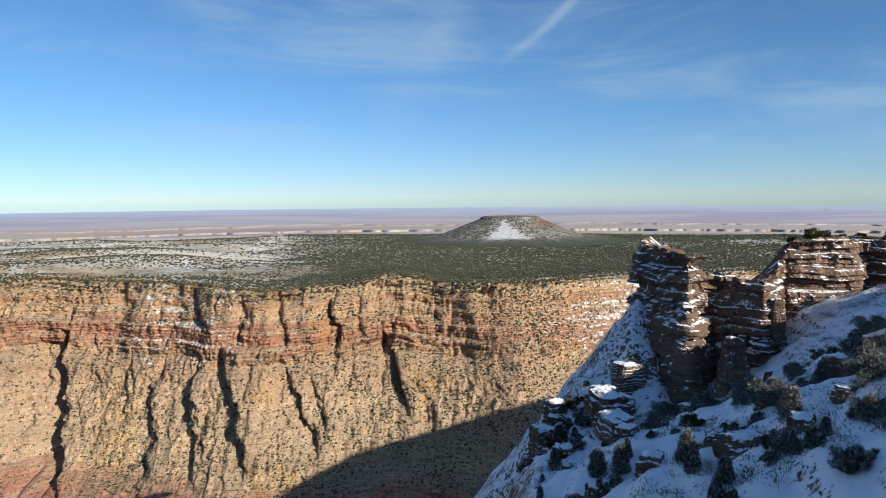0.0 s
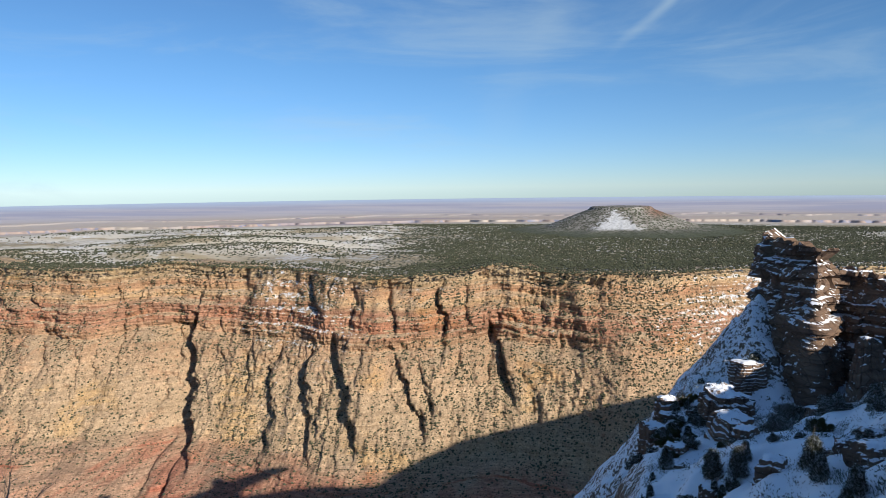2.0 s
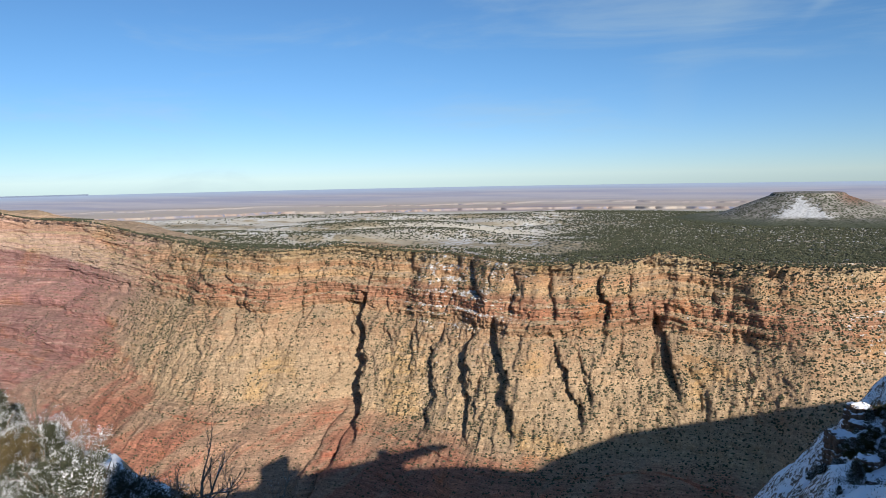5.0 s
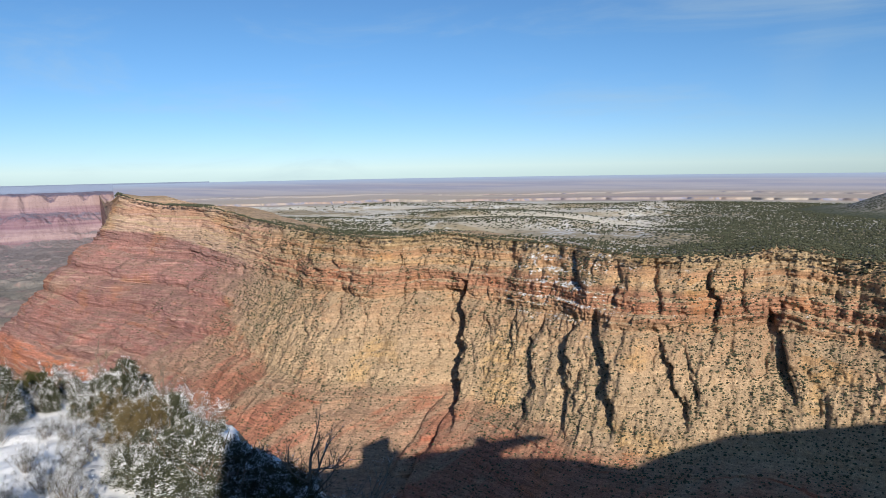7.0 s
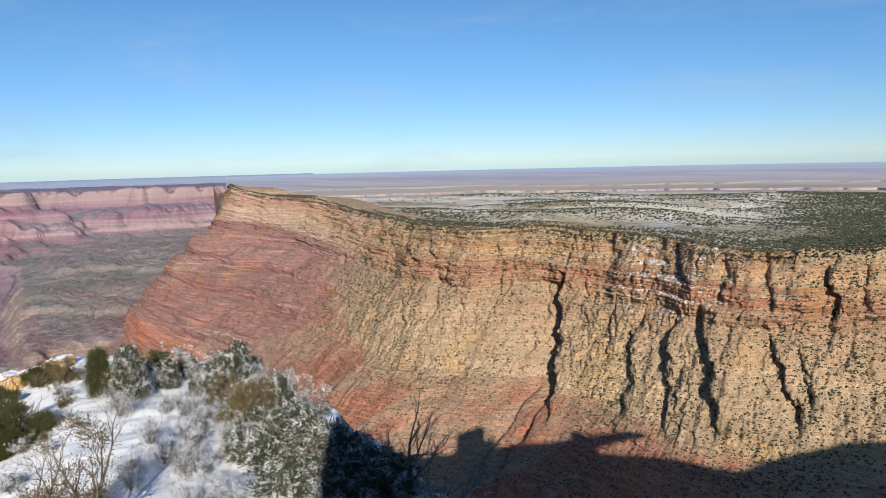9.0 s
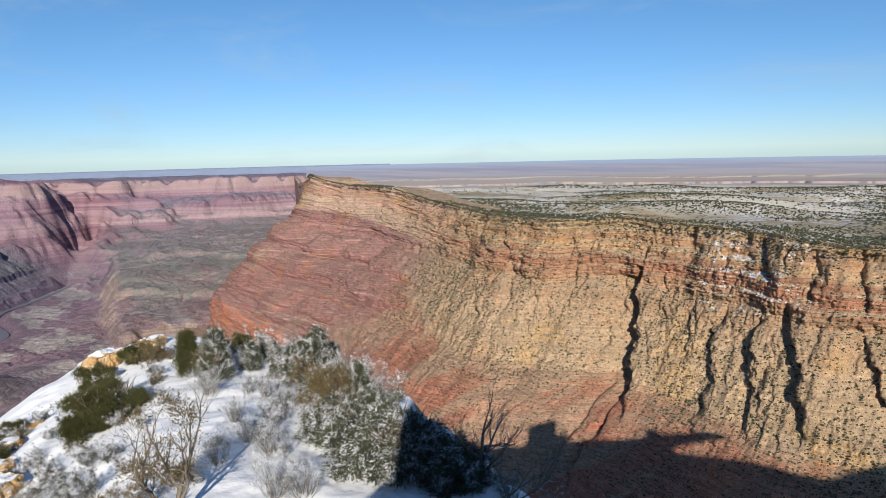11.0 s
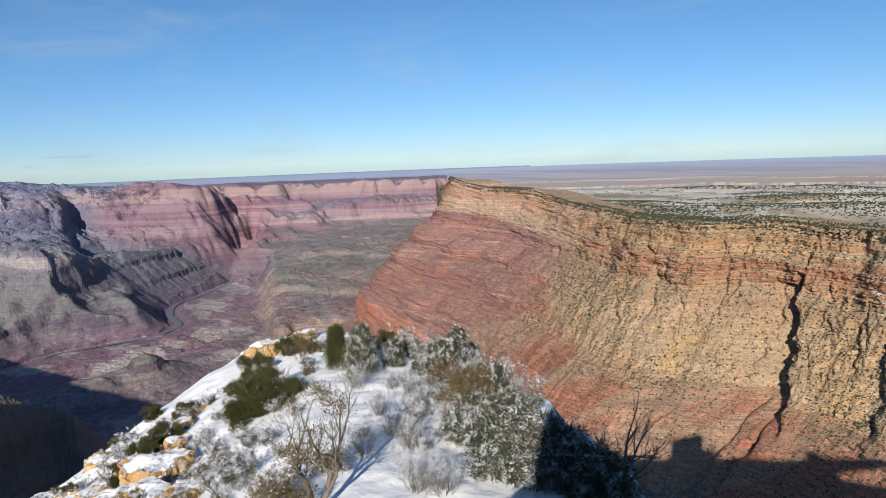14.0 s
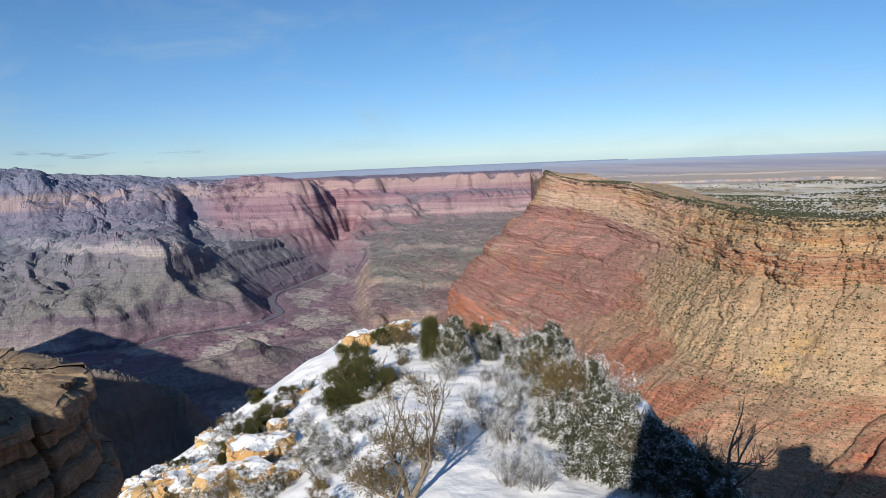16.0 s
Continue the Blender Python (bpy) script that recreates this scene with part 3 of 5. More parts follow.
    out = out + red * (1 - away) * 9 * (smooth(ledge, 0.0, 0.45) - ledge) * smooth(fbm(S / 80, V / 60, 3, 77), -0.15, 0.15)
    # the azimuth at which each place of the smooth face is seen, and the length of a degree there
    phi = 14 * smooth(-rim_az, 42, 54) + 22 * smooth(-rim_az, 50, 56.8) + 87 * smooth(-rim_az, 56.7, 57.5)
    phi = np.radians(phi + 14 * smooth(-rim_az, 52, 56.6) * (1 - smooth(-rim_az, 56.8, 57.5)) * smooth(V, 70, 230))
    px, py = rim_x - np.sin(phi) * p, rim_y - np.cos(phi) * p
    seen, degree = np.degrees(np.arctan2(px, py)), np.radians(1) * np.hypot(px, py)
    rng = random.Random(17)
    small = []
    for k in range(80):
        az, top = rng.uniform(-50, 1), rng.choice([6, 22, 52, 70, 90, 110, 130])
        small.append((az, top, az + rng.uniform(-0.6, 0.3), top + rng.uniform(22, 60), rng.uniform(3, 7), rng.uniform(4, 9)))
    for k, (az0, v0, az1, v1, depth, wide) in enumerate(GULLIES + small):
        i0, i1 = np.searchsorted(down, [v0 - 30, v1 + 30])
        c = np.flatnonzero(np.abs(seen[i0:i1] - (az0 + az1) / 2).min(0) < 4 + abs(az1 - az0))
        w = (slice(i0, i1), slice(c[0], c[-1] + 1))
        s, v = S[w], V[w]
        d = (np.interp(v, [v0, v1], [az0, az1]) - seen[w]) * degree[w] + 8 * fbm(v / 30, s / 200, 4, 500 + k) + 7 * fbm(v / 13, s / 16, 5, 600 + k, 0.62) * min(1, wide / 14)
        grown = wide * (0.55 + 0.8 * smooth(v, v0, v1))
        cut = np.where(d > 0, np.clip(1 - d / (1.9 * grown), 0, 1) ** 1.4, np.exp(np.clip(d, -40, 0) / 2.4))
        ends = smooth(v + 12 * fbm(s / 9, v / 40, 3, 53 + k), v0, v0 + min(40, 0.4 * (v1 - v0))) * (1 - smooth(v, v1 - 0.1 * (v1 - v0), v1 + 0.16 * (v1 - v0)))
        out[w] -= depth * cut * ends
    # the twin runnels that carry on aslant down the red slope
    for az0, depth in ((-30.8, 22), (-32.4, 15)):
        d = (az0 - 0.068 * np.maximum(below - 200, 0) - seen) * degree + 5 * fbm(V / 12, S / 100, 3, 58)
        out = out - depth * np.where(d > 0, np.exp(-np.maximum(d, 0) / 9), np.exp(np.clip(d, -40, 0) / 2.5)) * smooth(V, 190, 208)
    # beds: ledges a few metres thick, broken sideways
    shift = 3.0 * fbm(S / 70, V / 30, 4, 51)
    for thick, push in ((11.0, 2.2), (4.2, 1.5)):
        q = (D + shift) / thick
        k = np.floor(q)
        f = q - k
        hard = hashed(k, np.floor(S / 60 + 0.6 * fbm(S / 25, k, 2, 55)), int(thick * 10))
        out = out + (1 - 0.6 * gentle) * push * (1 + 0.6 * away) * (1.6 * hard - 0.4 - 1.1 * f) * (upper * (1 - 0.8 * buried) + 0.35 * lower * (1 - red) + 1.2 * red) * smooth(V, 0, 6)
    stand = (upper * (1 - buried) + 0.45 * lower * (1 - red) + 0.35 * red) * (1 - 0.7 * gentle) * smooth(V, 2, 8)
    out = out + stand * (1.7 * blocks(S + 0.8 * warp, D + 2 * shift, 19, 8.5, 23) + 1.0 * blocks(S + 0.5 * warp, D + shift, 7, 3.6, 27))
    block = fbm(S / 21, V / 30, 6, 61, 0.58)
    out = out + 5.5 * block + 3.0 * away * fbm(S / 60, V / 9, 5, 67, 0.6) * smooth(V, -4, 4)
    x = rim_x - np.sin(phi) * out
    y = rim_y - np.cos(phi) * out
    lift = 2.5 * fbm(S / 60, V / 60, 3, 71) * (V < 0) - 6 * smooth(-V, 8, 60)
    z = z0 - below + lift + 0.6 * fbm(S / 5, V / 5, 2, 65) * (V > 0)
    return sheet("canyon_wall", x, y, z, wall_mat), x, y, z


wall, wall_x, wall_y, wall_z = build_wall()
tagged(wall, "banded tan and red canyon wall cut by shadowed gullies", "canyon wall", kind="structure")

# ---------------------------------------------------------------- the plateau behind it, out to the horizon
def hills(x, y):
    """Low ridges that run across the plateau."""
    u = x / 420 + 0.5 * fbm(x / 500, y / 500, 2, 82)
    return ridged(u + 0.9 * y / 420, y / 190 - 0.25 * x / 190, 2, 84) - 0.35


def plain_height(x, y):
    r = np.hypot(x, y)
    az = np.degrees(np.arctan2(x, y))
    z = np.interp(r, [800, 1200, 1700, 2100, 2500, 3200, 4000, 4850], [-108, -112, -111, -113, -126, -122, -104, -80])
    rim = rim_height(az)
    base = np.interp(az, rim_az[::-1], rim_r[::-1])
    z = z + (rim + 106) * (1 - smooth(r - base, 20, 160))
    rolling = smooth(-az, 8, 16) * smooth(r - base, 60, 220)
    z = z + (6 * fbm(x / 330, y / 330, 4, 81) * smooth(r - base, 60, 300) + 26 * hills(x, y) * rolling) * (1 - smooth(r, 2000, 2300))
    # a far scarp, cut back by washes
    notch = 130 * ridged(az / 2.6, r / 2600, 3, 89) + 200 * fbm(az / 9, r / 2000, 3, 87)
    z = z + 8 * smooth(r + notch, 2470, 2482) + 5 * smooth(r + 1.4 * notch, 2960, 2985) - 6 * smooth(r, 2520, 2900) - 5 * smooth(r, 3000, 3300)
    return z + 4 * fbm(x / 900, y / 900, 3, 85) * smooth(r, 2400, 3000) * (1 - smooth(r, 4300, 4700))


def build_plain():
    az = np.linspace(-56.9, 62, 1300)
    start = np.interp(az, rim_az[::-1], rim_r[::-1], left=4350, right=1900) + 22
    f = np.concatenate([np.linspace(0, 0.5, 380), np.linspace(0.5025, 1, 130)])
    A, F = np.meshgrid(az, f)
    R = start + (4850 - start) * F
    x, y = polar(A, R)
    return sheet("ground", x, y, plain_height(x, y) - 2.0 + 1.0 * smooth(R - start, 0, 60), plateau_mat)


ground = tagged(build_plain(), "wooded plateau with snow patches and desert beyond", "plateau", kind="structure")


def build_mesa():
    cx, cy = polar(5.7, 1800)
    a = np.linspace(0, 2 * np.pi, 241)
    f = np.linspace(0, 1, 80)
    A, F = np.meshgrid(a, f)
    wob = fbm(np.cos(A) * 2.2 + 7, np.sin(A) * 2.2, 4, 91)
    R = np.interp(F, [0, 0.2, 0.24, 0.3, 0.62, 1], [0, 70, 76, 82, 190, 430]) * (1 + 0.05 * wob) * (1 + 0.25 * (np.sin(A) > 2))
    Z = np.interp(F, [0, 0.2, 0.24, 0.3, 0.62, 1], [-52.5, -53, -55, -61, -104, -124])
    Z = Z + 5 * (ridged(A * 6, F * 1.2, 3, 95) - 0.4) * smooth(F, 0.24, 0.5) * (1 - smooth(F, 0.7, 1))
    m, n, b, where, normal = make("mesa_slope")
    x, y, z = axes(n, where)
    _, _, up = axes(n, normal)
    spots = n.put("ShaderNodeTexVoronoi", Vector=where, Scale=0.17).outputs["Distance"]
    side = n.math("MULTIPLY", n.span(x, cx + 30, cx + 90), n.span(z, -85, -65))
    wedge = n.math("SUBTRACT", n.math("ABSOLUTE", n.math("SUBTRACT", x, cx - 26)), n.math("MULTIPLY", n.math("SUBTRACT", -60, z), 1.35))
    snow = n.math("MULTIPLY", n.span(n.math("ADD", wedge, n.math("MULTIPLY", n.noise(where, 0.09, 6, 0.72), 130)), 74, 52), n.span(z, -106, -99))
    col = n.mix(side, n.mix(n.span(n.noise(where, 0.04, 6, 0.7), 0.4, 0.6), rgb(0.19, 0.175, 0.15), rgb(0.36, 0.34, 0.31)), rgb(0.25, 0.13, 0.09))
    col = n.mix(snow, col, rgb(0.64, 0.65, 0.67))
    col = n.mix(n.span(z, -112, -99, 1.0, 0.0), col, rgb(0.10, 0.11, 0.07))
    col = n.mix(n.math("MULTIPLY", n.span(spots, 0.36, 0.56, 1.0, 0.0), n.span(snow, 0, 1, 0.95, 0.25)), col, rgb(0.06, 0.07, 0.04))
    col = n.mix(1.0, col, rgb(0.82, 0.82, 0.82), "MULTIPLY")
    n.feed(b, "Base Color", col)
    return sheet("mesa_hill", cx + R * np.cos(A), cy + R * np.sin(A), Z, m)


mesa = tagged(build_mesa(), "flat-topped snow-dusted mesa hill on the wooded plateau", "mesa")



def distant_mesa(az, r, half, base, top, edge, label):
    """A low hill far off: a flat or rounded crown over slopes."""
    cx, cy = polar(az, r)
    A, F = np.meshgrid(np.linspace(0, 2 * np.pi, 73), np.linspace(0, 1, 20))
    R = half * F * (1 + 0.12 * fbm(np.cos(A) * 2, np.sin(A) * 2, 3, int(r)))
    Z = np.interp(F, [0, edge, 0.5 * (1 + edge), 1], [top, top - 0.06 * (top - base), base + 0.3 * (top - base), base])
    m, n, b, where, normal = make("haze_blue_hill")
    # the blue of far haze is painted into the hill's colour
    n.feed(b, "Base Color", n.mix(n.noise(where, 0.03, 4), rgb(0.27, 0.33, 0.45), rgb(0.36, 0.41, 0.52)))
    return tagged(sheet("distant_mesa", cx + R * np.cos(A), cy + R * np.sin(A), Z, m), label, "mesa")


distant_mesa(29.5, 4350, 125, -122, -88, 0.15, "low rounded hill far out on the desert, painted haze-blue")

# ---------------------------------------------------------------- the gorge with the river
RIVER = [(-72.0, 4500), (-73.45, 3921), (-74.65, 3460), (-77.24, 3147), (-79.45, 2962), (-79.97, 2765), (-79.39, 2569), (-80.52, 2467), (-82.4, 2416), (-88, 2376), (-91, 2291), (-100, 2350), (-112, 2400), (-125, 2550)]


def river_distance(x, y):
    p = np.array([polar(a, q) for a, q in RIVER])
    d, side = np.full(x.shape, 1e9), np.zeros(x.shape)
    for a, b in zip(p[:-1], p[1:]):
        ab = b - a
        t = np.clip(((x - a[0]) * ab[0] + (y - a[1]) * ab[1]) / (ab @ ab), 0, 1)
        dx, dy = x - a[0] - t * ab[0], y - a[1] - t * ab[1]
        q = np.hypot(dx, dy)
        side = np.where(q < d, np.sign(ab[0] * dy - ab[1] * dx), side)
        d = np.minimum(d, q)
    return d, side < 0


def far_top(az, r):
    """Height of the plateau beyond the gorge."""
    return np.interp(-az, [55, 60, 72, 77, 79, 81, 84, 88, 92, 95, 98, 102, 125], [-122, -120, -120, -118, -112, -112, -100, -66, -36, -24, 2, 14, -20]) + 6 * fbm(az / 1.3, r / 800, 4, 135)


def gorge_form(x, y):
    """The broad forms before the water has worked on them."""
    r = np.hypot(x, y)
    az = np.degrees(np.arctan2(x, y))
    d, beyond = river_distance(x, y)
    wx, wy = x + 90 * fbm(x / 320, y / 320, 4, 103), y + 90 * fbm(x / 320, y / 320, 4, 104)
    small = fbm(wx / 260, wy / 260, 4, 107)
    spurs = ridged(wx / 330, wy / 330, 4, 101)
    # the near floor: flat red ground along the river
    z = -552 + np.interp(d, [0, 60, 500, 900], [0, 4, 14, 40]) + 9 * small * smooth(d, 60, 300)
    # the far bank: a dark cliff over the water, long slopes, and a pale-edged bench that turns into a ridge
    bank = np.interp(-az, [70, 72.6, 73.5, 74.7, 77.2, 79.5, 80, 80.5, 82.4, 88, 91, 100, 125], [5000, 4900, 3921, 3460, 3147, 2962, 2765, 2467, 2416, 2376, 2291, 2350, 2550])
    edge = np.interp(-az, [72, 73.2, 74.2, 76, 78.3, 80, 83.6, 86, 87.8, 91.4, 94.5, 98.5, 110, 125], [5000, 4000, 3640, 3450, 3330, 3280, 3120, 2860, 2660, 2950, 3250, 3680, 3900, 3900])
    crest = np.interp(-az, [72, 74.2, 76, 78.3, 80, 83.6, 86, 87.8, 98.5, 125], [-560, -452, -434, -342, -344, -332, -300, -285, -285, -280])
    edge = edge + (170 * (spurs - 0.3) + 60 * small) * smooth(-az, 76, 80)
    u = (r - bank) / np.maximum(edge - bank, 80)
    low = np.interp(u, [0, 0.03, 0.10, 0.17, 0.30, 0.60, 0.92, 1.0], [0, 0.0, 0.18, 0.34, 0.40, 0.60, 0.86, 1.0])
    flat = smooth(-az, 84.5, 87)
    arms = ridged(az / 3.8 + 1.3 * fbm(x / 300, y / 300, 4, 111), r / 1100, 2, 113)
    rise = -552 + (crest + 552) * low + (120 * (arms - 0.38) + 95 * (spurs - 0.35)) * smooth(u, 0.10, 0.4) * (1 - smooth(u, 0.75, 0.97))
    rise = np.minimum(rise, crest - 30 * flat * (1 - smooth(u, 0.945, 0.99)))
    behind = crest - np.where(r > edge, 0.32 * (1 - flat) * (r - edge), 0)
    behind = np.maximum(behind, -372 + 18 * small) + flat * 0.03 * np.maximum(r - edge, 0)
    z = np.where(beyond & (az < -72), np.where(r < edge, np.maximum(rise, z - 20), behind), z)
    # grey slopes that climb to the far plateau
    climb = smooth(r, 3450, 4150) * smooth(-az, 79, 84)
    z = z + climb * (90 + 330 * (ridged(wx / 560, wy / 560, 4, 121) - 0.25))
    # a stepped red butte before the far wall
    hx, hy = polar(-77.7, 3950)
    off = np.hypot(x - hx, y - hy) * (1 + 0.32 * fbm(x / 130, y / 130, 4, 125))
    z = np.maximum(z, np.interp(off, [0, 125, 136, 205, 216, 310, 328, 560, 1200], [-92, -98, -158, -190, -236, -300, -335, -440, -900]))
    # the far wall: three cliffs with slopes between
    brow = r + 330 * (ridged(wx / 700, wy / 700, 3, 131) - 0.33) + 50 * small
    top = far_top(az, r)
    wall = np.interp(brow, [3620, 3900, 3912, 4060, 4074, 4200, 4212], [0, 0.20, 0.38, 0.52, 0.70, 0.78, 1.0])
    z = np.where(wall > 0, z + (top - z) * wall, z)
    # benches under the point, each ending in a cliff
    lay = r + 150 * fbm(x / 260, y / 260, 4, 141)
    for near, foot, level, az0 in ((2090, 22, -490, 73.5), (2470, 26, -452, 73.2), (3080, 30, -404, 71.0)):
        side = smooth(-az + 1.2 * fbm(x / 200, y / 200, 4, 145), az0, az0 - 1.6)
        step = smooth(lay, near, near + foot) * side
        z = np.maximum(z, -560 + (level + 560 + 0.03 * np.maximum(lay - near, 0) + 6 * small) * step)
        apron = level - 46 - 0.30 * np.maximum(near - lay, 0) - 26 * np.maximum(-az - az0 + 1.2, 0)
        z = np.maximum(z, np.where(lay < near + foot, apron, z))
    # the hill by the bend and the nearer shadowed ridge
    for az0, r0, high, long in ((-82.0, 1800, -448, 0.42), (-85.2, 1740, -470, 0.36), (-78.6, 1900, -512, 0.28), (-75.0, 2000, -525, 0.22)):
        hx, hy = polar(az0, r0)
        z = np.maximum(z, np.minimum(high - long * np.hypot(x - hx, (y - hy) * 1.2) + 26 * small, -562 + 0.5 * np.maximum(d - 40, 0)))
    crest = np.interp(-az, [70, 83, 86.8, 89.6, 92.6, 97, 99.4, 112, 130], [-700, -430, -313, -285, -250, -240, -232, -180, -120])
    jag = 70 * fbm(az / 5, r / 400, 3, 161)
    at = 1000 + jag
    z = np.maximum(z, crest + jag * 0.15 - np.where(r < at, 1.1 * (at - r), 0.5 * (r - at)) + 14 * small)
    return np.maximum(np.minimum(z, -558 + 0.9 * np.maximum(d - 30, 0) + (0.75 + small) * np.maximum(r - 3480, 0)), -700)


def worn(h, drops, steps, rounds, seed):
    """Runs water down the heights: it cuts gullies and lays fans at their feet."""
    rng = np.random.default_rng(seed)
    rows, cols = h.shape
    h = h.copy()
    for _ in range(rounds):
        px, py = rng.uniform(1, cols - 3, drops), rng.uniform(1, rows - 3, drops)
        vx, vy, load = np.zeros(drops), np.zeros(drops), np.zeros(drops)
        speed, water = np.ones(drops), np.ones(drops)

        def height(ax, ay):
            ix, iy = ax.astype(np.int64), ay.astype(np.int64)
            fx, fy = ax - ix, ay - iy
            k = iy * cols + ix
            flat = h.ravel()
            return k, fx, fy, flat[k], flat[k + 1], flat[k + cols], flat[k + cols + 1]

        for _ in range(steps):
            k, fx, fy, a, b, c, d = height(px, py)
            gx = (b - a) * (1 - fy) + (d - c) * fy
            gy = (c - a) * (1 - fx) + (d - b) * fx
            vx, vy = 0.25 * vx - 0.75 * gx, 0.25 * vy - 0.75 * gy
            size = np.hypot(vx, vy) + 1e-6
            vx, vy = vx / size, vy / size
            px, py = np.clip(px + vx, 1, cols - 3), np.clip(py + vy, 1, rows - 3)
            was = (a * (1 - fx) + b * fx) * (1 - fy) + (c * (1 - fx) + d * fx) * fy
            _, gx2, gy2, a2, b2, c2, d2 = height(px, py)
            fall = was - ((a2 * (1 - gx2) + b2 * gx2) * (1 - gy2) + (c2 * (1 - gx2) + d2 * gx2) * gy2)
            room = np.maximum(fall, 0.1) * speed * water * 1.6
            give = np.where(fall < 0, np.minimum(-fall, load), np.where(load > room, (load - room) * 0.25, -np.minimum((room - load) * 0.25, 0.6 * fall)))
            total = sum(np.bincount(k + o, give * w, h.size) for o, w in ((0, (1 - fx) * (1 - fy)), (1, fx * (1 - fy)), (cols, (1 - fx) * fy), (cols + 1, fx * fy)))
            h += np.clip(total, -6, 6).reshape(rows, cols)
            load = np.maximum(load - give, 0)
            speed = np.sqrt(np.clip(speed ** 2 + 0.3 * fall, 0.05, 25))
            water = water * 0.985
    return h


def build_gorge():
    cell = 9.0
    gx, gy = np.arange(-4860, -230, cell), np.arange(-2700, 3120, cell)
    X, Y = np.meshgrid(gx, gy)
    H = gorge_form(X, Y)
    W = worn(H, 40000, 45, 3, 7)
    # hard cliffs keep their edge
    steep = np.maximum(np.abs(np.gradient(H, axis=0)), np.abs(np.gradient(H, axis=1)))
    H = W + (H - W) * np.maximum(0.45, smooth(steep, 9, 16))
    for _ in range(3):
        H[1:-1, 1:-1] = 0.4 * H[1:-1, 1:-1] + 0.15 * (H[:-2, 1:-1] + H[2:, 1:-1] + H[1:-1, :-2] + H[1:-1, 2:])
    az = np.linspace(-124, -50, 1250)
    r = np.concatenate([np.linspace(420, 1500, 170), np.linspace(1508, 4850, 460)])
    A, R = np.meshgrid(az, r)
    x, y = polar(A, R)
    u, v = np.clip((x - gx[0]) / cell, 0, len(gx) - 2.01), np.clip((y - gy[0]) / cell, 0, len(gy) - 2.01)
    iu, iv = u.astype(int), v.astype(int)
    fu, fv = u - iu, v - iv
    z = (H[iv, iu] * (1 - fu) + H[iv, iu + 1] * fu) * (1 - fv) + (H[iv + 1, iu] * (1 - fu) + H[iv + 1, iu + 1] * fu) * fv
    d, _ = river_distance(x, y)
    # hard beds stand as cliffs, soft ones lie back
    tilt = 10 * fbm(x / 900, y / 900, 3, 167) + 9 * fbm(x / 70, y / 70, 4, 168)
    hard = np.interp(z + tilt, [-700, -546, -539, -480, -473, -400, -393, -330, -322, -290, -262, -250, -200, -186, -140, -128, 60],
                     [-700, -550, -526, -492, -460, -416, -382, -344, -310, -290, -270, -238, -208, -172, -148, -114, 60]) - tilt
    z = z + (hard - z) * smooth(d, 50, 120) * 0.8 * smooth(fbm(x / 420, y / 420, 3, 169), -0.4, 0.4)
    # ravines between sharp spurs, deepest on the slopes west of the river
    bend = 0.55 * fbm(x / 210, y / 210, 3, 176)
    cuts = ridged(x / 240 + bend, y / 240 - bend, 5, 177)
    z = z + 105 * (cuts - 0.36) * smooth(d, 110, 420) * (0.34 + 0.66 * smooth(-A, 76, 80)) * smooth(R, 1900, 2400) * (1 - smooth(R, 4250, 4500))
    z = z + 3.5 * fbm(x / 26, y / 26, 4, 171, 0.6) * smooth(d, 40, 150) + (9 * fbm(x / 30, y / 30, 6, 172, 0.6) - 5 * np.abs(fbm(x / 14, y / 14, 4, 174))) * (1 - smooth(R, 1000, 1500))
    top = far_top(A, R)
    z = np.where(R > 4620, top + (-73 - top) * smooth(R, 4620, 4840), z)
    z = np.minimum(z, -559 + 0.9 * np.maximum(d - 24 - 10 * fbm(x / 60, y / 60, 3, 175), 0) + 1.2 * np.maximum(R - 3460, 0))
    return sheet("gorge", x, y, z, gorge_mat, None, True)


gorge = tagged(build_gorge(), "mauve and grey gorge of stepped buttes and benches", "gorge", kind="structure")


def build_river():
    m, n, b, where, normal = make("river_water", 0.35)
    b.inputs["Base Color"].default_value = rgb(0.15, 0.16, 0.19)
    relief(n, b, n.noise(where, 0.05, 3), 0.2, 1.0)
    px, py, ps = curve(RIVER, lambda r: 0.008 * r)
    tx, ty = np.gradient(px), np.gradient(py)
    k = np.hypot(tx, ty)
    w = np.linspace(-1, 1, 5)[:, None] * (11 + 7 * fbm(ps / 160, ps * 0, 4, 181))
    return sheet("river", px - ty / k * w, py + tx / k * w, np.full((5, len(px)), -556.0), m)


river = tagged(build_river(), "narrow green-grey river winding along the gorge floor", "river", kind="structure")

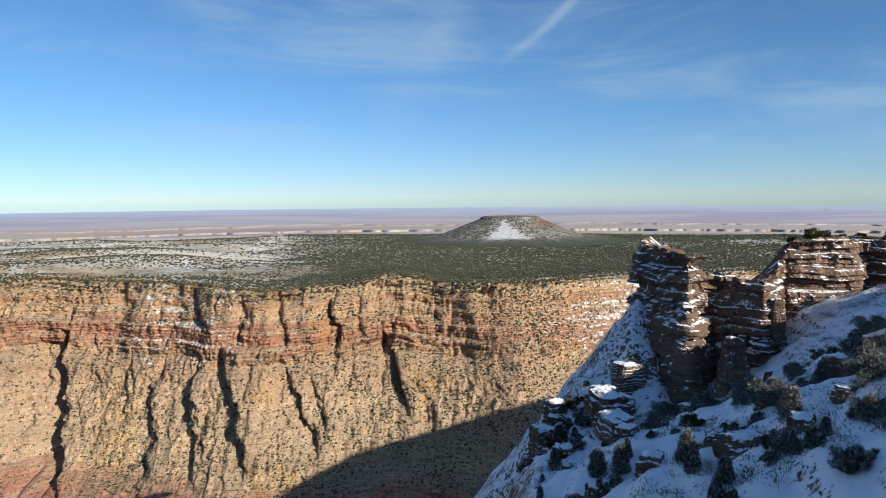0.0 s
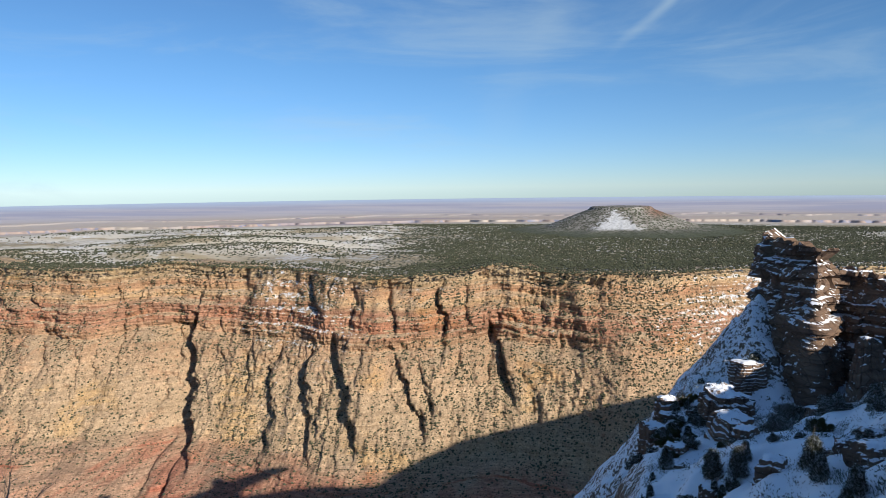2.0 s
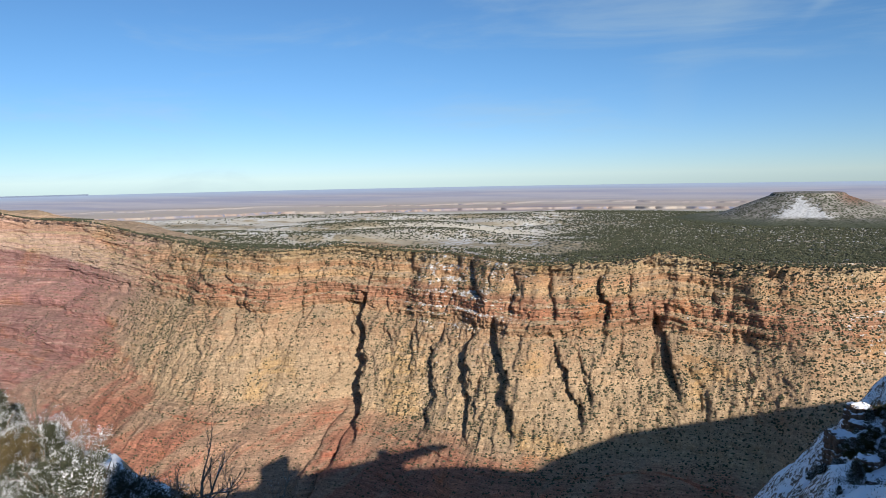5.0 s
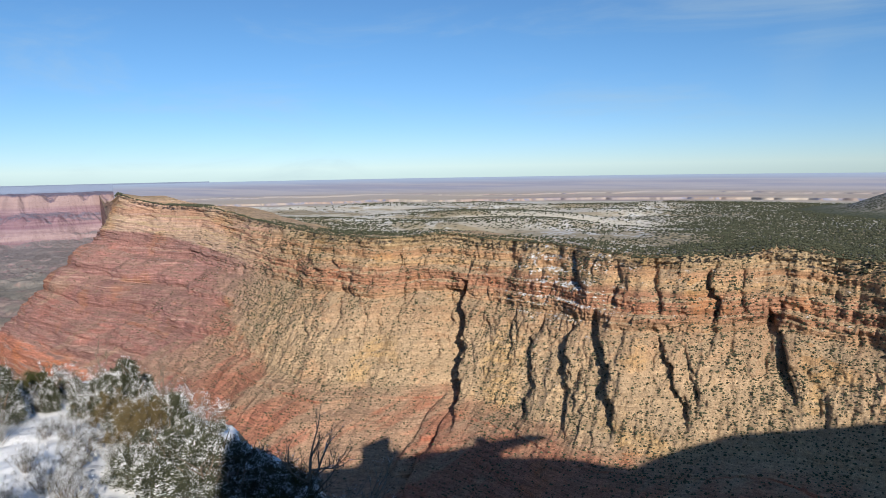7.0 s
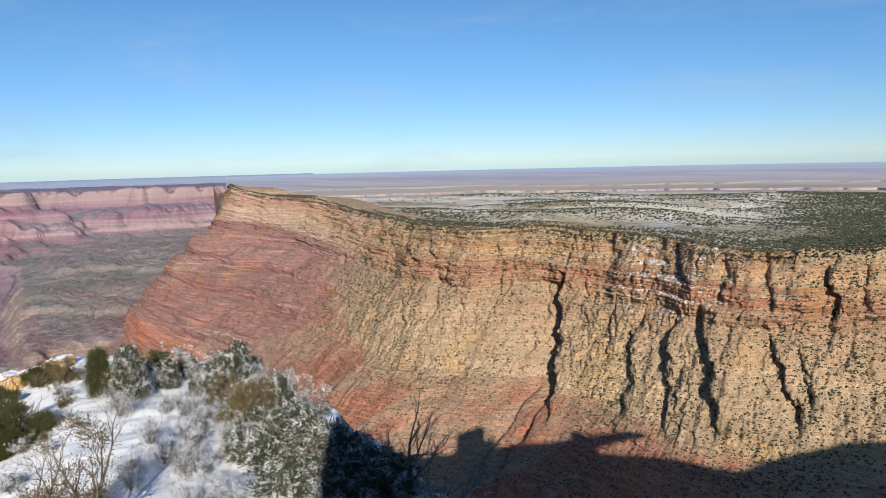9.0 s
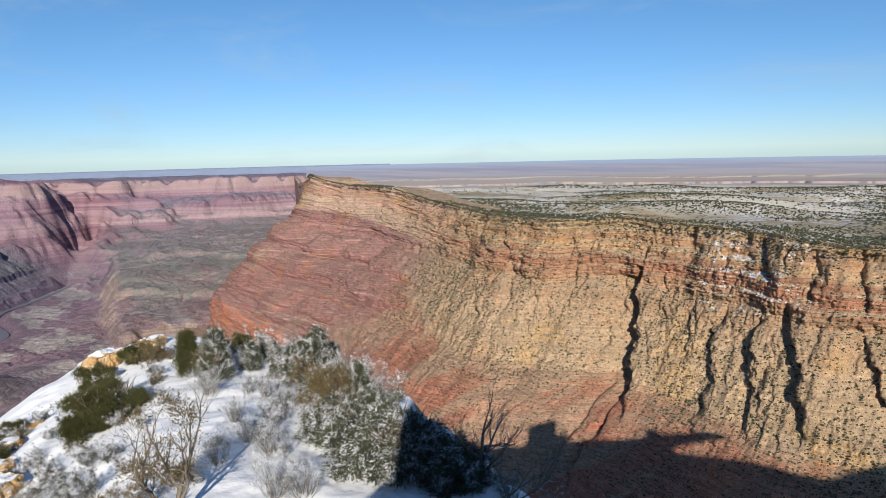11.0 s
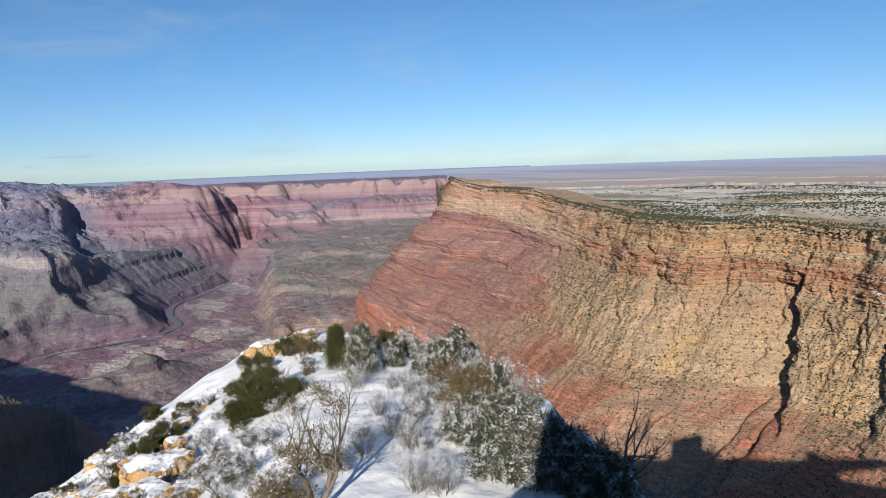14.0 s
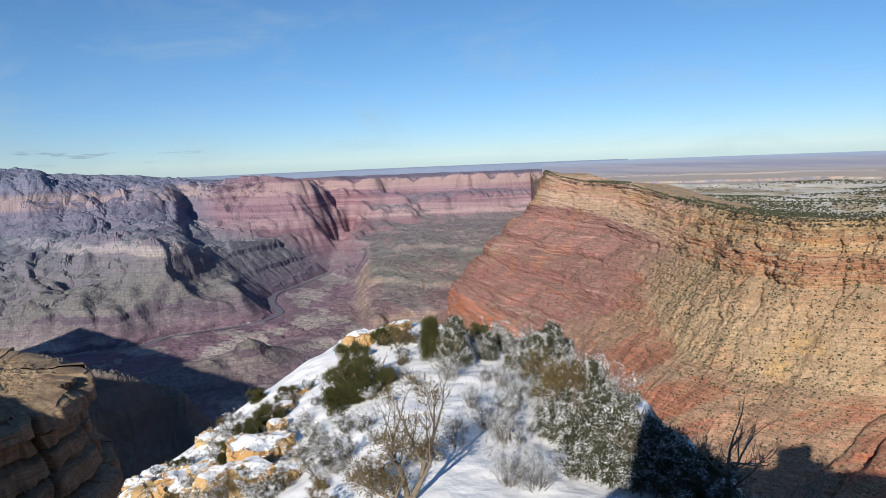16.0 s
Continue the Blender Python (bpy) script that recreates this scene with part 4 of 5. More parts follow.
# ---------------------------------------------------------------- the near slope in shade, with its cliffs
def near_height(x, y):
    z = -17.7 + 0.42 * x - 0.29 * y + 5 * np.exp(-((x - 22) ** 2 + (y - 128) ** 2) / 225) - 8 * np.exp(-((x - 50) / 17) ** 2 - ((y - 127) / 24) ** 2)
    z = z + 2.2 * fbm(x / 16, y / 16, 5, 201) + 6 * (ridged(x / 34, y / 34, 4, 205) - 0.3)
    r, az = np.hypot(x, y), np.degrees(np.arctan2(x, y))
    top = -14 - 0.03 * (r - 150) + 9 * smooth(az, 35, 46) + 1.5 * fbm(x / 12, y / 12, 3, 209)
    z = np.where(z > top - 3, top - 3 * np.exp(-(z - top + 3) / 3), z)
    q = z / 2.6 + 0.8 * fbm(x / 22, y / 22, 3, 213)
    z = 0.55 * z + 0.45 * 2.6 * (np.floor(q) + smooth(q - np.floor(q), 0.3, 0.9) - 0.8 * fbm(x / 22, y / 22, 3, 213))
    edge = np.interp(y, [0, 60, 95, 109, 120, 132, 140, 155, 260], [-11, 5, 13, 15.5, 19, 26, 37, 52, 80]) + 3 * fbm(y / 14, x / 30, 4, 211)
    drop = np.maximum(edge - x, 0)
    z = z - np.minimum(drop, 6) * 1.2 - 1.9 * np.maximum(drop - 3, 0)
    foot = -22.5 - 1.35 * np.hypot(x - 43.5, y - 150.5) + 3.0 * fbm(x / 6, y / 6, 4, 217)
    return np.maximum(z, foot)


def build_near_slope():
    x, y = np.meshgrid(np.linspace(-60, 200, 560), np.linspace(30, 260, 470))
    return sheet("snowy_slope", x, y, near_height(x, y), slope_mat)


slope = tagged(build_near_slope(), "steep shaded snowy scree slope with dark scrub", "slope", kind="structure")


def bedded_rock(name, az, r, wide, deep, base, top, seed, material, turn=0.0, taper=0.2, blocky=4.0, cols=160, rows=110, rough=1.0, cap=14):
    """A mass of bedded rock: a squarish column of ledges, worn and cracked, that narrows upward."""
    a = np.linspace(0, 2 * np.pi, cols)
    f = np.linspace(0, 1, rows)
    A, F = np.meshgrid(a, f)
    h = top - base
    square = (np.abs(np.cos(A)) ** blocky + np.abs(np.sin(A)) ** blocky) ** (-1 / blocky)
    height = F * h
    thick = max(h / 12, 0.6)
    q = height / thick + 0.7 * fbm(A * 1.5, height / thick / 3, 2, seed)
    layer = np.floor(q)
    inset = hashed(layer, layer * 0 + seed, seed + 3)
    notch = smooth(np.abs(q - layer - 0.5), 0.32, 0.5)
    size = (1 - taper * F) * (1 - 0.16 * inset - 0.07 * notch)
    size = size * (1 + rough * 0.34 * fbm(np.cos(A) * 1.6 + 3, np.sin(A) * 1.6 + F * 1.4, 4, seed + 9) + rough * 0.13 * fbm(np.cos(A) * 9, np.sin(A) * 9 + F * 6, 3, seed + 13))
    crack = np.exp(-(((A * 3.1 + 0.6 * fbm(F * 4, A, 2, seed + 17)) % 1.9) - 0.95) ** 2 / 0.004)
    size = size * square * (1 - 0.10 * crack)
    u, v = size * np.cos(A) * wide / 2, size * np.sin(A) * deep / 2
    cx, cy = polar(az, r)
    t = radians(turn - az)
    x, y, z = cx + u * math.cos(t) - v * math.sin(t), cy + u * math.sin(t) + v * math.cos(t), base + height
    # close the top with a rough cap
    k = np.linspace(1, 0, cap)[1:, None]
    capx, capy = cx + (x[-1] - cx) * k, cy + (y[-1] - cy) * k
    capz = z[-1] + rough * 0.06 * h * (1 - k ** 2) + rough * 0.1 * h * fbm(capx / (0.3 * wide), capy / (0.3 * wide), 3, seed) + (rough * 0.12 * h * fbm(capx / (0.09 * wide), capy / (0.09 * wide), 5, seed + 1, 0.6) * (1 - k) if cap > 14 else 0)
    z = z + rough * 0.07 * h * fbm(np.cos(A) * 2, np.sin(A) * 2, 3, seed + 21)
    capz = capz + (z[-1] - base - h) * k ** 4
    return sheet(name, np.vstack([x, capx]), np.vstack([y, capy]), np.vstack([z, capz]), material, None, True)


def cliff(name, label, *args, **kw):
    return tagged(bedded_rock(name, *args, **kw), label, "rock cliff")


def build_curtain():
    """The broken cliff that ends in a tower: its top, its ledges and its face, left end first."""
    line = [(17.2, 186), (16.8, 172), (16.6, 164), (17.0, 158), (17.9, 153), (19.0, 148), (19.9, 144), (20.3, 147), (20.9, 151), (21.6, 154), (22.8, 153), (24.2, 151), (25.6, 148), (26.1, 154), (26.4, 162), (27.0, 163), (29.5, 166), (31.2, 170), (31.6, 178), (34.5, 176), (38.0, 178)]
    x, y, t = curve(line, lambda r: 0.0011 * r)
    az = np.degrees(np.arctan2(x, y))
    q = np.linspace(0, 1, len(x))
    start = np.argmin(az)
    top = np.interp(az, [15.5, 16.0, 16.3, 17.2, 17.5, 20.5, 20.9, 21.4, 22.0, 22.8, 23.4, 24.6, 25.0, 25.8, 26.2, 26.9, 27.4, 30.0, 30.6, 32.0, 32.6, 38], [-13.5, -12.5, -11.6, -11.4, -11.0, -12.0, -17.0, -17.0, -16.4, -16.4, -17.0, -17.2, -18.0, -17.6, -14.6, -10.6, -9.6, -9.0, -9.4, -9.6, -9.2, -8.5])
    top = top + 0.9 * fbm(t / 3, t * 0, 3, 231) + 0.8 * np.round(fbm(t / 6, t * 0, 2, 233) * 3) / 3
    base = np.interp(az, [15, 20, 23, 26, 30, 38], [-52, -50, -46, -42, -36, -34])
    tx, ty = np.gradient(x), np.gradient(y)
    k = np.ones(25) / 25
    tx, ty = np.convolve(np.pad(tx, 12, "edge"), k, "valid"), np.convolve(np.pad(ty, 12, "edge"), k, "valid")
    nx, ny = ty / np.hypot(tx, ty), -tx / np.hypot(tx, ty)
    v = np.concatenate([[-0.5, -0.35, -0.2, -0.1, -0.04], np.linspace(0, 1, 170)])
    T, F = np.meshgrid(t, v)
    down = np.maximum(F, 0) * (top - base)
    Z = top - down + np.where(F < 0, 0.4 * fbm(T / 3, F * 20, 3, 235) + F * 13, 0)
    warp = 1.2 * fbm(T / 6, Z / 4, 4, 237)
    out = np.interp(down, [0, 4, 6, 12, 15, 20, 45], [0, 0.3, 0.9, 1.1, 2.0, 2.3, 3.4])
    out = out + 1.0 * (rib(T + 2 * warp, Z, 13, 241) - 0.4) + 0.7 * (rib(T + warp, Z, 4.6, 243) - 0.4)
    for thick, push in ((2.6, 1.2), (1.0, 0.7)):
        p = (Z + 0.7 * fbm(T / 12, Z / 6, 3, 245)) / thick
        c = np.floor(p)
        cell = np.floor(T / 12 + 0.6 * fbm(T / 5, c, 2, 247))
        out = out + push * (2 * hashed(c, cell, int(thick * 10)) - 1) * (1 - 0.75 * smooth(down, 14, 18) * (1 - smooth(down, 28, 32))) + 0.35 * push * (1 - (p - c))
    out = out + 0.45 * fbm(T / 1.2, Z / 1.0, 3, 249)
    back = np.where(F < 0, F * 14, 0)
    out = np.where(F < 0, out[5] + back, out)
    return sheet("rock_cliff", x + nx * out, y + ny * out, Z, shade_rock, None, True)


tagged(build_curtain(), "broken layered cliff and tower with snow on its ledges", "rock cliff", kind="structure")
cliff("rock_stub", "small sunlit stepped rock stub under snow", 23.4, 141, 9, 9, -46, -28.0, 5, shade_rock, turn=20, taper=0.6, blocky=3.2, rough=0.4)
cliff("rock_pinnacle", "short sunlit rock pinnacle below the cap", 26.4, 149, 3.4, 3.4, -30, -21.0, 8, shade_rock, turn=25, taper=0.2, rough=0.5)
OUTCROPS = [("brown outcrop block jutting from the snow", 13.7, 116, 8.0, 12, 6.0, 6), ("lower brown outcrop block with a snow cap", 14.4, 99, 7.0, 9, 3.4, 7),
            ("broken brown outcrop below the tower", 15.4, 146, 8.0, 8, 2.0, 12), ("dark boulder outcrop on the snowy slope", 30.5, 92, 4.5, 4, 2.6, 9),
            ("dark split outcrop among the scrub", 9.6, 128, 6, 6, 4.0, 10), ("dark split outcrop under snow", 8.4, 112, 5, 6, 3.5, 11), ("small orange outcrop in the scrub", 27.8, 118, 3.4, 3, 2.2, 14)]
for words, az0, r0, wide, deep, tall, seed in OUTCROPS:
    px, py = polar(az0, r0)
    z0 = float(near_height(np.array(px), np.array(py)))
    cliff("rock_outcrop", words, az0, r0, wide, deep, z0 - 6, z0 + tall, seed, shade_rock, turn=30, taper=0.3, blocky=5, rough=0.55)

cliff("rock_mesa", "broad brown rock mesa above the shaded gorge", -101.4, 715, 245, 330, -430, -186, 31, dry_rock, turn=0, taper=0.25, blocky=2.4, cols=520, rows=150, rough=0.4, cap=140)

# ---------------------------------------------------------------- the snowy spur in the sun
SPUR = -68.0


def soft(v):
    return 0.5 * (v + np.sqrt(v * v + 6.0))


def spur_height(s, w):
    z = -8.2 - 0.072 * (s - 16) + 0.25 * fbm(s / 5, w / 5, 4, 301) + 0.5 * fbm(s / 14, w / 14, 2, 303)
    z = z - 0.30 * soft(-w - 1) - 0.012 * soft(-w - 1) ** 2 - 0.10 * soft(w)
    right = np.interp(s, [0, 20, 30, 43], [9, 7.5, 7.5, 6]) + 1.2 * fbm(s / 4, w / 9, 3, 311)
    left = np.interp(s, [0, 25, 34, 43], [17, 17, 14, 6]) + 1.5 * fbm(s / 4, w / 9, 3, 313)
    z = z - 1.3 * np.maximum(w - right, 0) - 1.4 * np.maximum(-w - left, 0) - 1.6 * np.maximum(s - 43.5 + 7.0 * smooth(w, -2, 4) - 1.2 * fbm(w / 3, s / 9, 2, 317), 0)
    z = z + 0.30 * fbm(s / 2.2, w / 2.2, 4, 321) * smooth(-w, 2, 8) + 0.10 * fbm(s / 0.9, w / 0.9, 3, 325)
    return z


def spur_place(s, w):
    a = np.radians(SPUR)
    return s * np.sin(a) + w * np.cos(a), s * np.cos(a) - w * np.sin(a)


def build_spur():
    s, w = np.meshgrid(np.linspace(10, 62, 330), np.linspace(-42, 30, 380))
    x, y = spur_place(s, w)
    return sheet("snowy_spur", x, y, spur_height(s, w), snow_mat)


spur = tagged(build_spur(), "sunlit snow-covered rocky spur", "spur", kind="structure")

# ---------------------------------------------------------------- the overlook behind the camera
# crest of the rim from the south-west round to the east: x, y, height, fall towards the canyon
# out of view; heights chosen for the shade thrown on wall and slope
# the narrow knoll 9.4 high is added only to shade the spur's bushes
CREST = [(-170, -240, -58, 1.0), (-90, -120, -22, 1.0), (-40, -56, -5, 0.9), (-12, -27, 0.5, 0.7), (3, -17, 0.5, 0.6), (10.0, -11.6, 1.0, 0.6), (10.9, -10.6, 9.4, 1.0), (13.4, -8.1, 9.4, 1.0), (14.2, -7.2, 1.0, 0.6), (20, -7, 1, 0.6), (32, -3, 2, 0.8),
         (60, 14, 5, 1.2), (100, 50, 3, 1.3), (130, 84, 0, 1.3), (165, 120, -5, 1.2), (179, 135, -4, 1.2), (184, 140, 3, 1.2), (203, 150, 7, 1.2), (240, 163, 8, 1.2), (276, 190, 3, 1.2), (322, 192, 3, 1.2), (340, 200, 2, 1.2), (352, 257, 2, 1.2),
         (373, 305, 2, 1.2), (500, 410, 2, 1.2)]


def build_overlook():
    """The rim on which the camera stands; the ground falls from its crest into the canyon."""
    p = np.array(CREST)
    k = np.concatenate([[0], np.cumsum(np.hypot(*np.diff(p[:, :2], axis=0).T))])
    t = np.sort(np.concatenate([np.linspace(0, k[-1], 300), np.linspace(k[3], k[10], 160)]))
    cx, cy, cz, fall = (np.interp(t, k, p[:, c]) for c in range(4))
    dx, dy = np.gradient(cx, t), np.gradient(cy, t)
    box = np.ones(21) / 21
    dx, dy = np.convolve(np.pad(dx, 10, "edge"), box, "valid"), np.convolve(np.pad(dy, 10, "edge"), box, "valid")
    n = np.hypot(dx, dy)
    q = np.concatenate([np.linspace(-320, -26, 16), np.linspace(-24, 110, 110)])
    T, Q = np.meshgrid(t, q)
    x, y = cx - dy / n * Q, cy + dx / n * Q
    z = cz + 1.3 * fbm(T / 12, Q / 60, 4, 401) * smooth(np.hypot(x, y), 14, 40) - np.where(Q > 0, fall * Q, 0.03 * -Q) - 0.8 * np.maximum(Q - 13, 0)
    z = z + 0.35 * fbm(x / 4, y / 4, 3, 405) * smooth(np.hypot(x, y), 4, 9)
    near = 1 - smooth(np.hypot(x, y), 2.0, 5.0)
    return sheet("overlook", x, y, z * (1 - near) - 1.65 * near, slope_mat)


overlook = tagged(build_overlook(), "snowy rocky rim of the overlook", "overlook", kind="structure")


def build_west_shade_rim():
    """An unseen rim added to the south-west; it throws the near gorge into shade."""
    l, q = np.meshgrid(np.linspace(0, 1, 200), np.linspace(-300, 300, 110))
    cx, cy = -170 - 1500 * l, -210 - 640 * l
    crest = np.interp(l, [0, 0.1, 1], [-58, -44, -48]) + 4 * fbm(l * 40, q * 0, 4, 421)
    z = crest - np.where(q > 0, 0.95 * q, 0.02 * -q) + 6 * fbm(l * 30, q / 40, 4, 425)
    return sheet("west_shade_rim", cx - 0.39 * q, cy + 0.92 * q, z, wall_mat)


tagged(build_west_shade_rim(), "unseen rim beyond the overlook, placed to shade the gorge", "canyon rim", kind="structure")


def build_tower():
    x, y = 221.0, 157.0
    a = np.linspace(0, 2 * np.pi, 33)
    h = np.array([-8, 4, 7, 7.2, 14, 22, 22.2, 24.4, 28.5, 29, 29])
    w = np.array([12, 11.5, 11, 9.5, 8.2, 7.2, 7.4, 7.4, 7.2, 6.8, 0.01])
    A, H = np.meshgrid(a, h)
    W = w[:, None] * (1 + 0.02 * fbm(A * 6, H, 2, 411))
    return sheet("stone_tower", x + W * np.cos(A), y + W * np.sin(A), 1.0 + H, gold_rock)


tagged(build_tower(), "round rough-stone lookout tower on the rim", "tower")

# ---------------------------------------------------------------- plants
def tube(lines, sides=5):
    """Tapered branches: each line is a list of (place, radius)."""
    co, faces = [], []
    for line in lines:
        for k, (p, r) in enumerate(line):
            q = line[min(k + 1, len(line) - 1)][0] - line[max(k - 1, 0)][0]
            q = q.normalized() if q.length > 1e-6 else Vector((0, 0, 1))
            u = q.orthogonal().normalized()
            v = q.cross(u)
            first = len(co)
            for j in range(sides):
                t = 2 * math.pi * j / sides
                co.append(p + (u * math.cos(t) + v * math.sin(t)) * r)
            if k:
                for j in range(sides):
                    i = (j + 1) % sides
                    faces.append((first - sides + j, first - sides + i, first + i, first + j))
    return np.array([tuple(c) for c in co]), faces


def grow(rng, start, way, length, radius, depth, lines, bend=0.5, fork=3, up=0.15):
    """A crooked limb with side limbs; fills lines and returns its tips."""
    p, d, line, tips = Vector(start), Vector(way).normalized(), [], []
    n = 6
    for k in range(n + 1):
        line.append((p.copy(), radius * (1 - 0.75 * k / n)))
        if k == n:
            break
        d = (d + Vector((rng.uniform(-1, 1), rng.uniform(-1, 1), rng.uniform(-1, 1))) * bend * 0.5 + Vector((0, 0, up * 0.4))).normalized()
        p = p + d * (length / n)
        if depth and k >= 1 and rng.random() < fork / n * 1.25:
            side = (d + Vector((rng.uniform(-1, 1), rng.uniform(-1, 1), rng.uniform(-0.5, 0.9))) * 1.1).normalized()
            tips += grow(rng, p, side, length * rng.uniform(0.4, 0.65), radius * (1 - 0.75 * k / n) * 0.65, depth - 1, lines, bend, fork, up)
    lines.append(line)
    tips.append(p)
    return tips


def sprigs(rng, places, ways, length, width):
    """Small leaf-like blades, one for each place, along its way."""
    n = len(places)
    w = ways / np.maximum(np.linalg.norm(ways, axis=1, keepdims=True), 1e-6)
    other = rng.normal(size=(n, 3))
    side = np.cross(w, other)
    side /= np.maximum(np.linalg.norm(side, axis=1, keepdims=True), 1e-6)
    lift = np.cross(side, w)
    ln = length * rng.uniform(0.6, 1.4, (n, 1))
    wd = width * rng.uniform(0.6, 1.4, (n, 1))
    a, c = places, places + w * ln
    m = places + w * ln * 0.45
    b, d, e = m + side * wd / 2, m - side * wd / 2, m + lift * wd / 2
    co = np.stack([a, b, e, d, c], 1).reshape(-1, 3)
    k = np.arange(n)[:, None] * 5
    f = np.concatenate([k + np.array([[0, 1, 2]]), k + np.array([[0, 2, 3]]), k + np.array([[2, 1, 4]]), k + np.array([[3, 2, 4]])])
    return co, f


def plant(name, label, category, seed, style, leaf, wood):
    """A tree or bush about 1 m high, standing on the origin: trunk and crown."""
    rng, nr = random.Random(seed), np.random.RandomState(seed)
    root = tagged(new(name), label, category)
    lines, blobs = [], []
    if style == "cone":
        grow(rng, (0, 0, -0.1), (0, 0, 1), 0.95, 0.045, 1, lines, 0.15, 4)
        for k in range(95):
            h = 0.06 + 0.9 * rng.random() ** 0.8
            r = 0.26 * (1 - h) ** 0.75 * math.sqrt(rng.uniform(0.35, 1)) + 0.015
            t = rng.uniform(0, 6.28)
            blobs.append((r * math.cos(t), r * math.sin(t), h, 0.065, 0.25 + 0.6 * h))
    elif style == "round":
        for k in range(rng.choice([2, 3])):
            grow(rng, (0, 0, -0.1), (rng.uniform(-0.6, 0.6), rng.uniform(-0.6, 0.6), 1), 0.7, 0.045, 2, lines, 0.5, 3)
        for lobe in range(16):
            t, q = lobe * 2.4 + rng.uniform(-0.3, 0.3), 0.40 * math.sqrt((lobe + 0.5) / 16)
            cx, cy, cr = q * math.cos(t), q * math.sin(t), rng.uniform(0.09, 0.18)
            cz = rng.uniform(0.10, 0.30) if lobe % 2 else rng.uniform(0.35, 0.88 - 0.8 * q)
            for k in range(10):
                v = Vector((rng.gauss(0, 1), rng.gauss(0, 1), rng.gauss(0.25, 0.9))).normalized() * cr * rng.uniform(0.5, 1.1)
                blobs.append((cx + v.x, cy + v.y, max(cz + v.z, 0.03), 0.05, 0.4))
    elif style in ("twiggy", "sage"):
        count = 26 if style == "twiggy" else 16
        for k in range(count):
            t, q = rng.uniform(0, 6.28), rng.uniform(0.2, 1.1)
            tips = grow(rng, (0.08 * math.cos(t), 0.08 * math.sin(t), -0.05), (q * math.cos(t), q * math.sin(t), 0.9), rng.uniform(0.55, 0.95), 0.013, 2, lines, 0.45, 3)
            for tip in tips:
                blobs.append((tip.x, tip.y, max(tip.z, 0.03), 0.05, 0.5))
    per = {"cone": 260, "round": 230, "twiggy": 22, "sage": 50}[style]
    b = np.array(blobs)
    which = np.repeat(np.arange(len(b)), per)
    spread = nr.normal(size=(len(which), 3))
    places = b[which, :3] + spread * b[which, 3:4] * 0.75
    places[:, 2] = np.maximum(places[:, 2], 0.0)
    mid = np.array([0, 0, 0.35])
    ways = spread * 0.8 + (places - mid) * 2.2 + np.array([0, 0, 0.5])
    size = {"cone": (0.026, 0.011), "round": (0.025, 0.010), "twiggy": (0.034, 0.009), "sage": (0.042, 0.012)}[style]
    co, f = sprigs(nr, places, ways, *size)
    solid("crown", co, f, leaf, root, True)
    co, f = tube(lines, 4 if style in ("twiggy", "sage") else 6)
    solid("trunk" if style in ("cone", "round") else "stem", co, f, wood, root)
    return root


def at(az, r, z, size, turn, wide=1.0):
    x, y = polar(az, r)
    return Matrix.Translation((x, y, z)) @ Matrix.Rotation(turn, 4, "Z") @ Matrix.Diagonal((size * wide, size * wide, size, 1))


def spur_ground(az, r):
    a = np.radians(az - SPUR)
    return float(spur_height(np.array(r * np.cos(a)), np.array(r * np.sin(a))))


KINDS = {
    "cone": plant("juniper_tree", "conical olive-green juniper standing in snow", "juniper tree", 1, "cone", juniper_mat, bark_mat),
    "green": plant("juniper_tree", "rounded olive-green juniper beside snow", "juniper tree", 2, "round", juniper_mat, bark_mat),
    "green2": plant("juniper_tree", "broad dark green juniper on the slope", "juniper tree", 3, "round", juniper_mat, bark_mat),
    "dusted": plant("pinyon_tree", "pinyon pine with snow-dusted needles", "pinyon tree", 4, "round", dusted_mat, bark_mat),
    "dusted2": plant("pinyon_tree", "upright pinyon pine dusted with snow", "pinyon tree", 5, "cone", dusted_mat, bark_mat),
    "frost": plant("frosted_shrub", "twiggy grey shrub covered in frost and snow", "shrub", 6, "twiggy", sage_mat, dead_mat),
    "frost2": plant("frosted_shrub", "spreading leafless shrub white with snow", "shrub", 7, "twiggy", sage_mat, dead_mat),
    "sage": plant("sagebrush", "low grey-green sagebrush in the snow", "sagebrush", 8, "sage", sage_mat, dead_mat),
    "brown": plant("dry_shrub", "dry brown shrub with a little snow", "shrub", 9, "sage", brown_mat, dead_mat),
}
HOME = {}
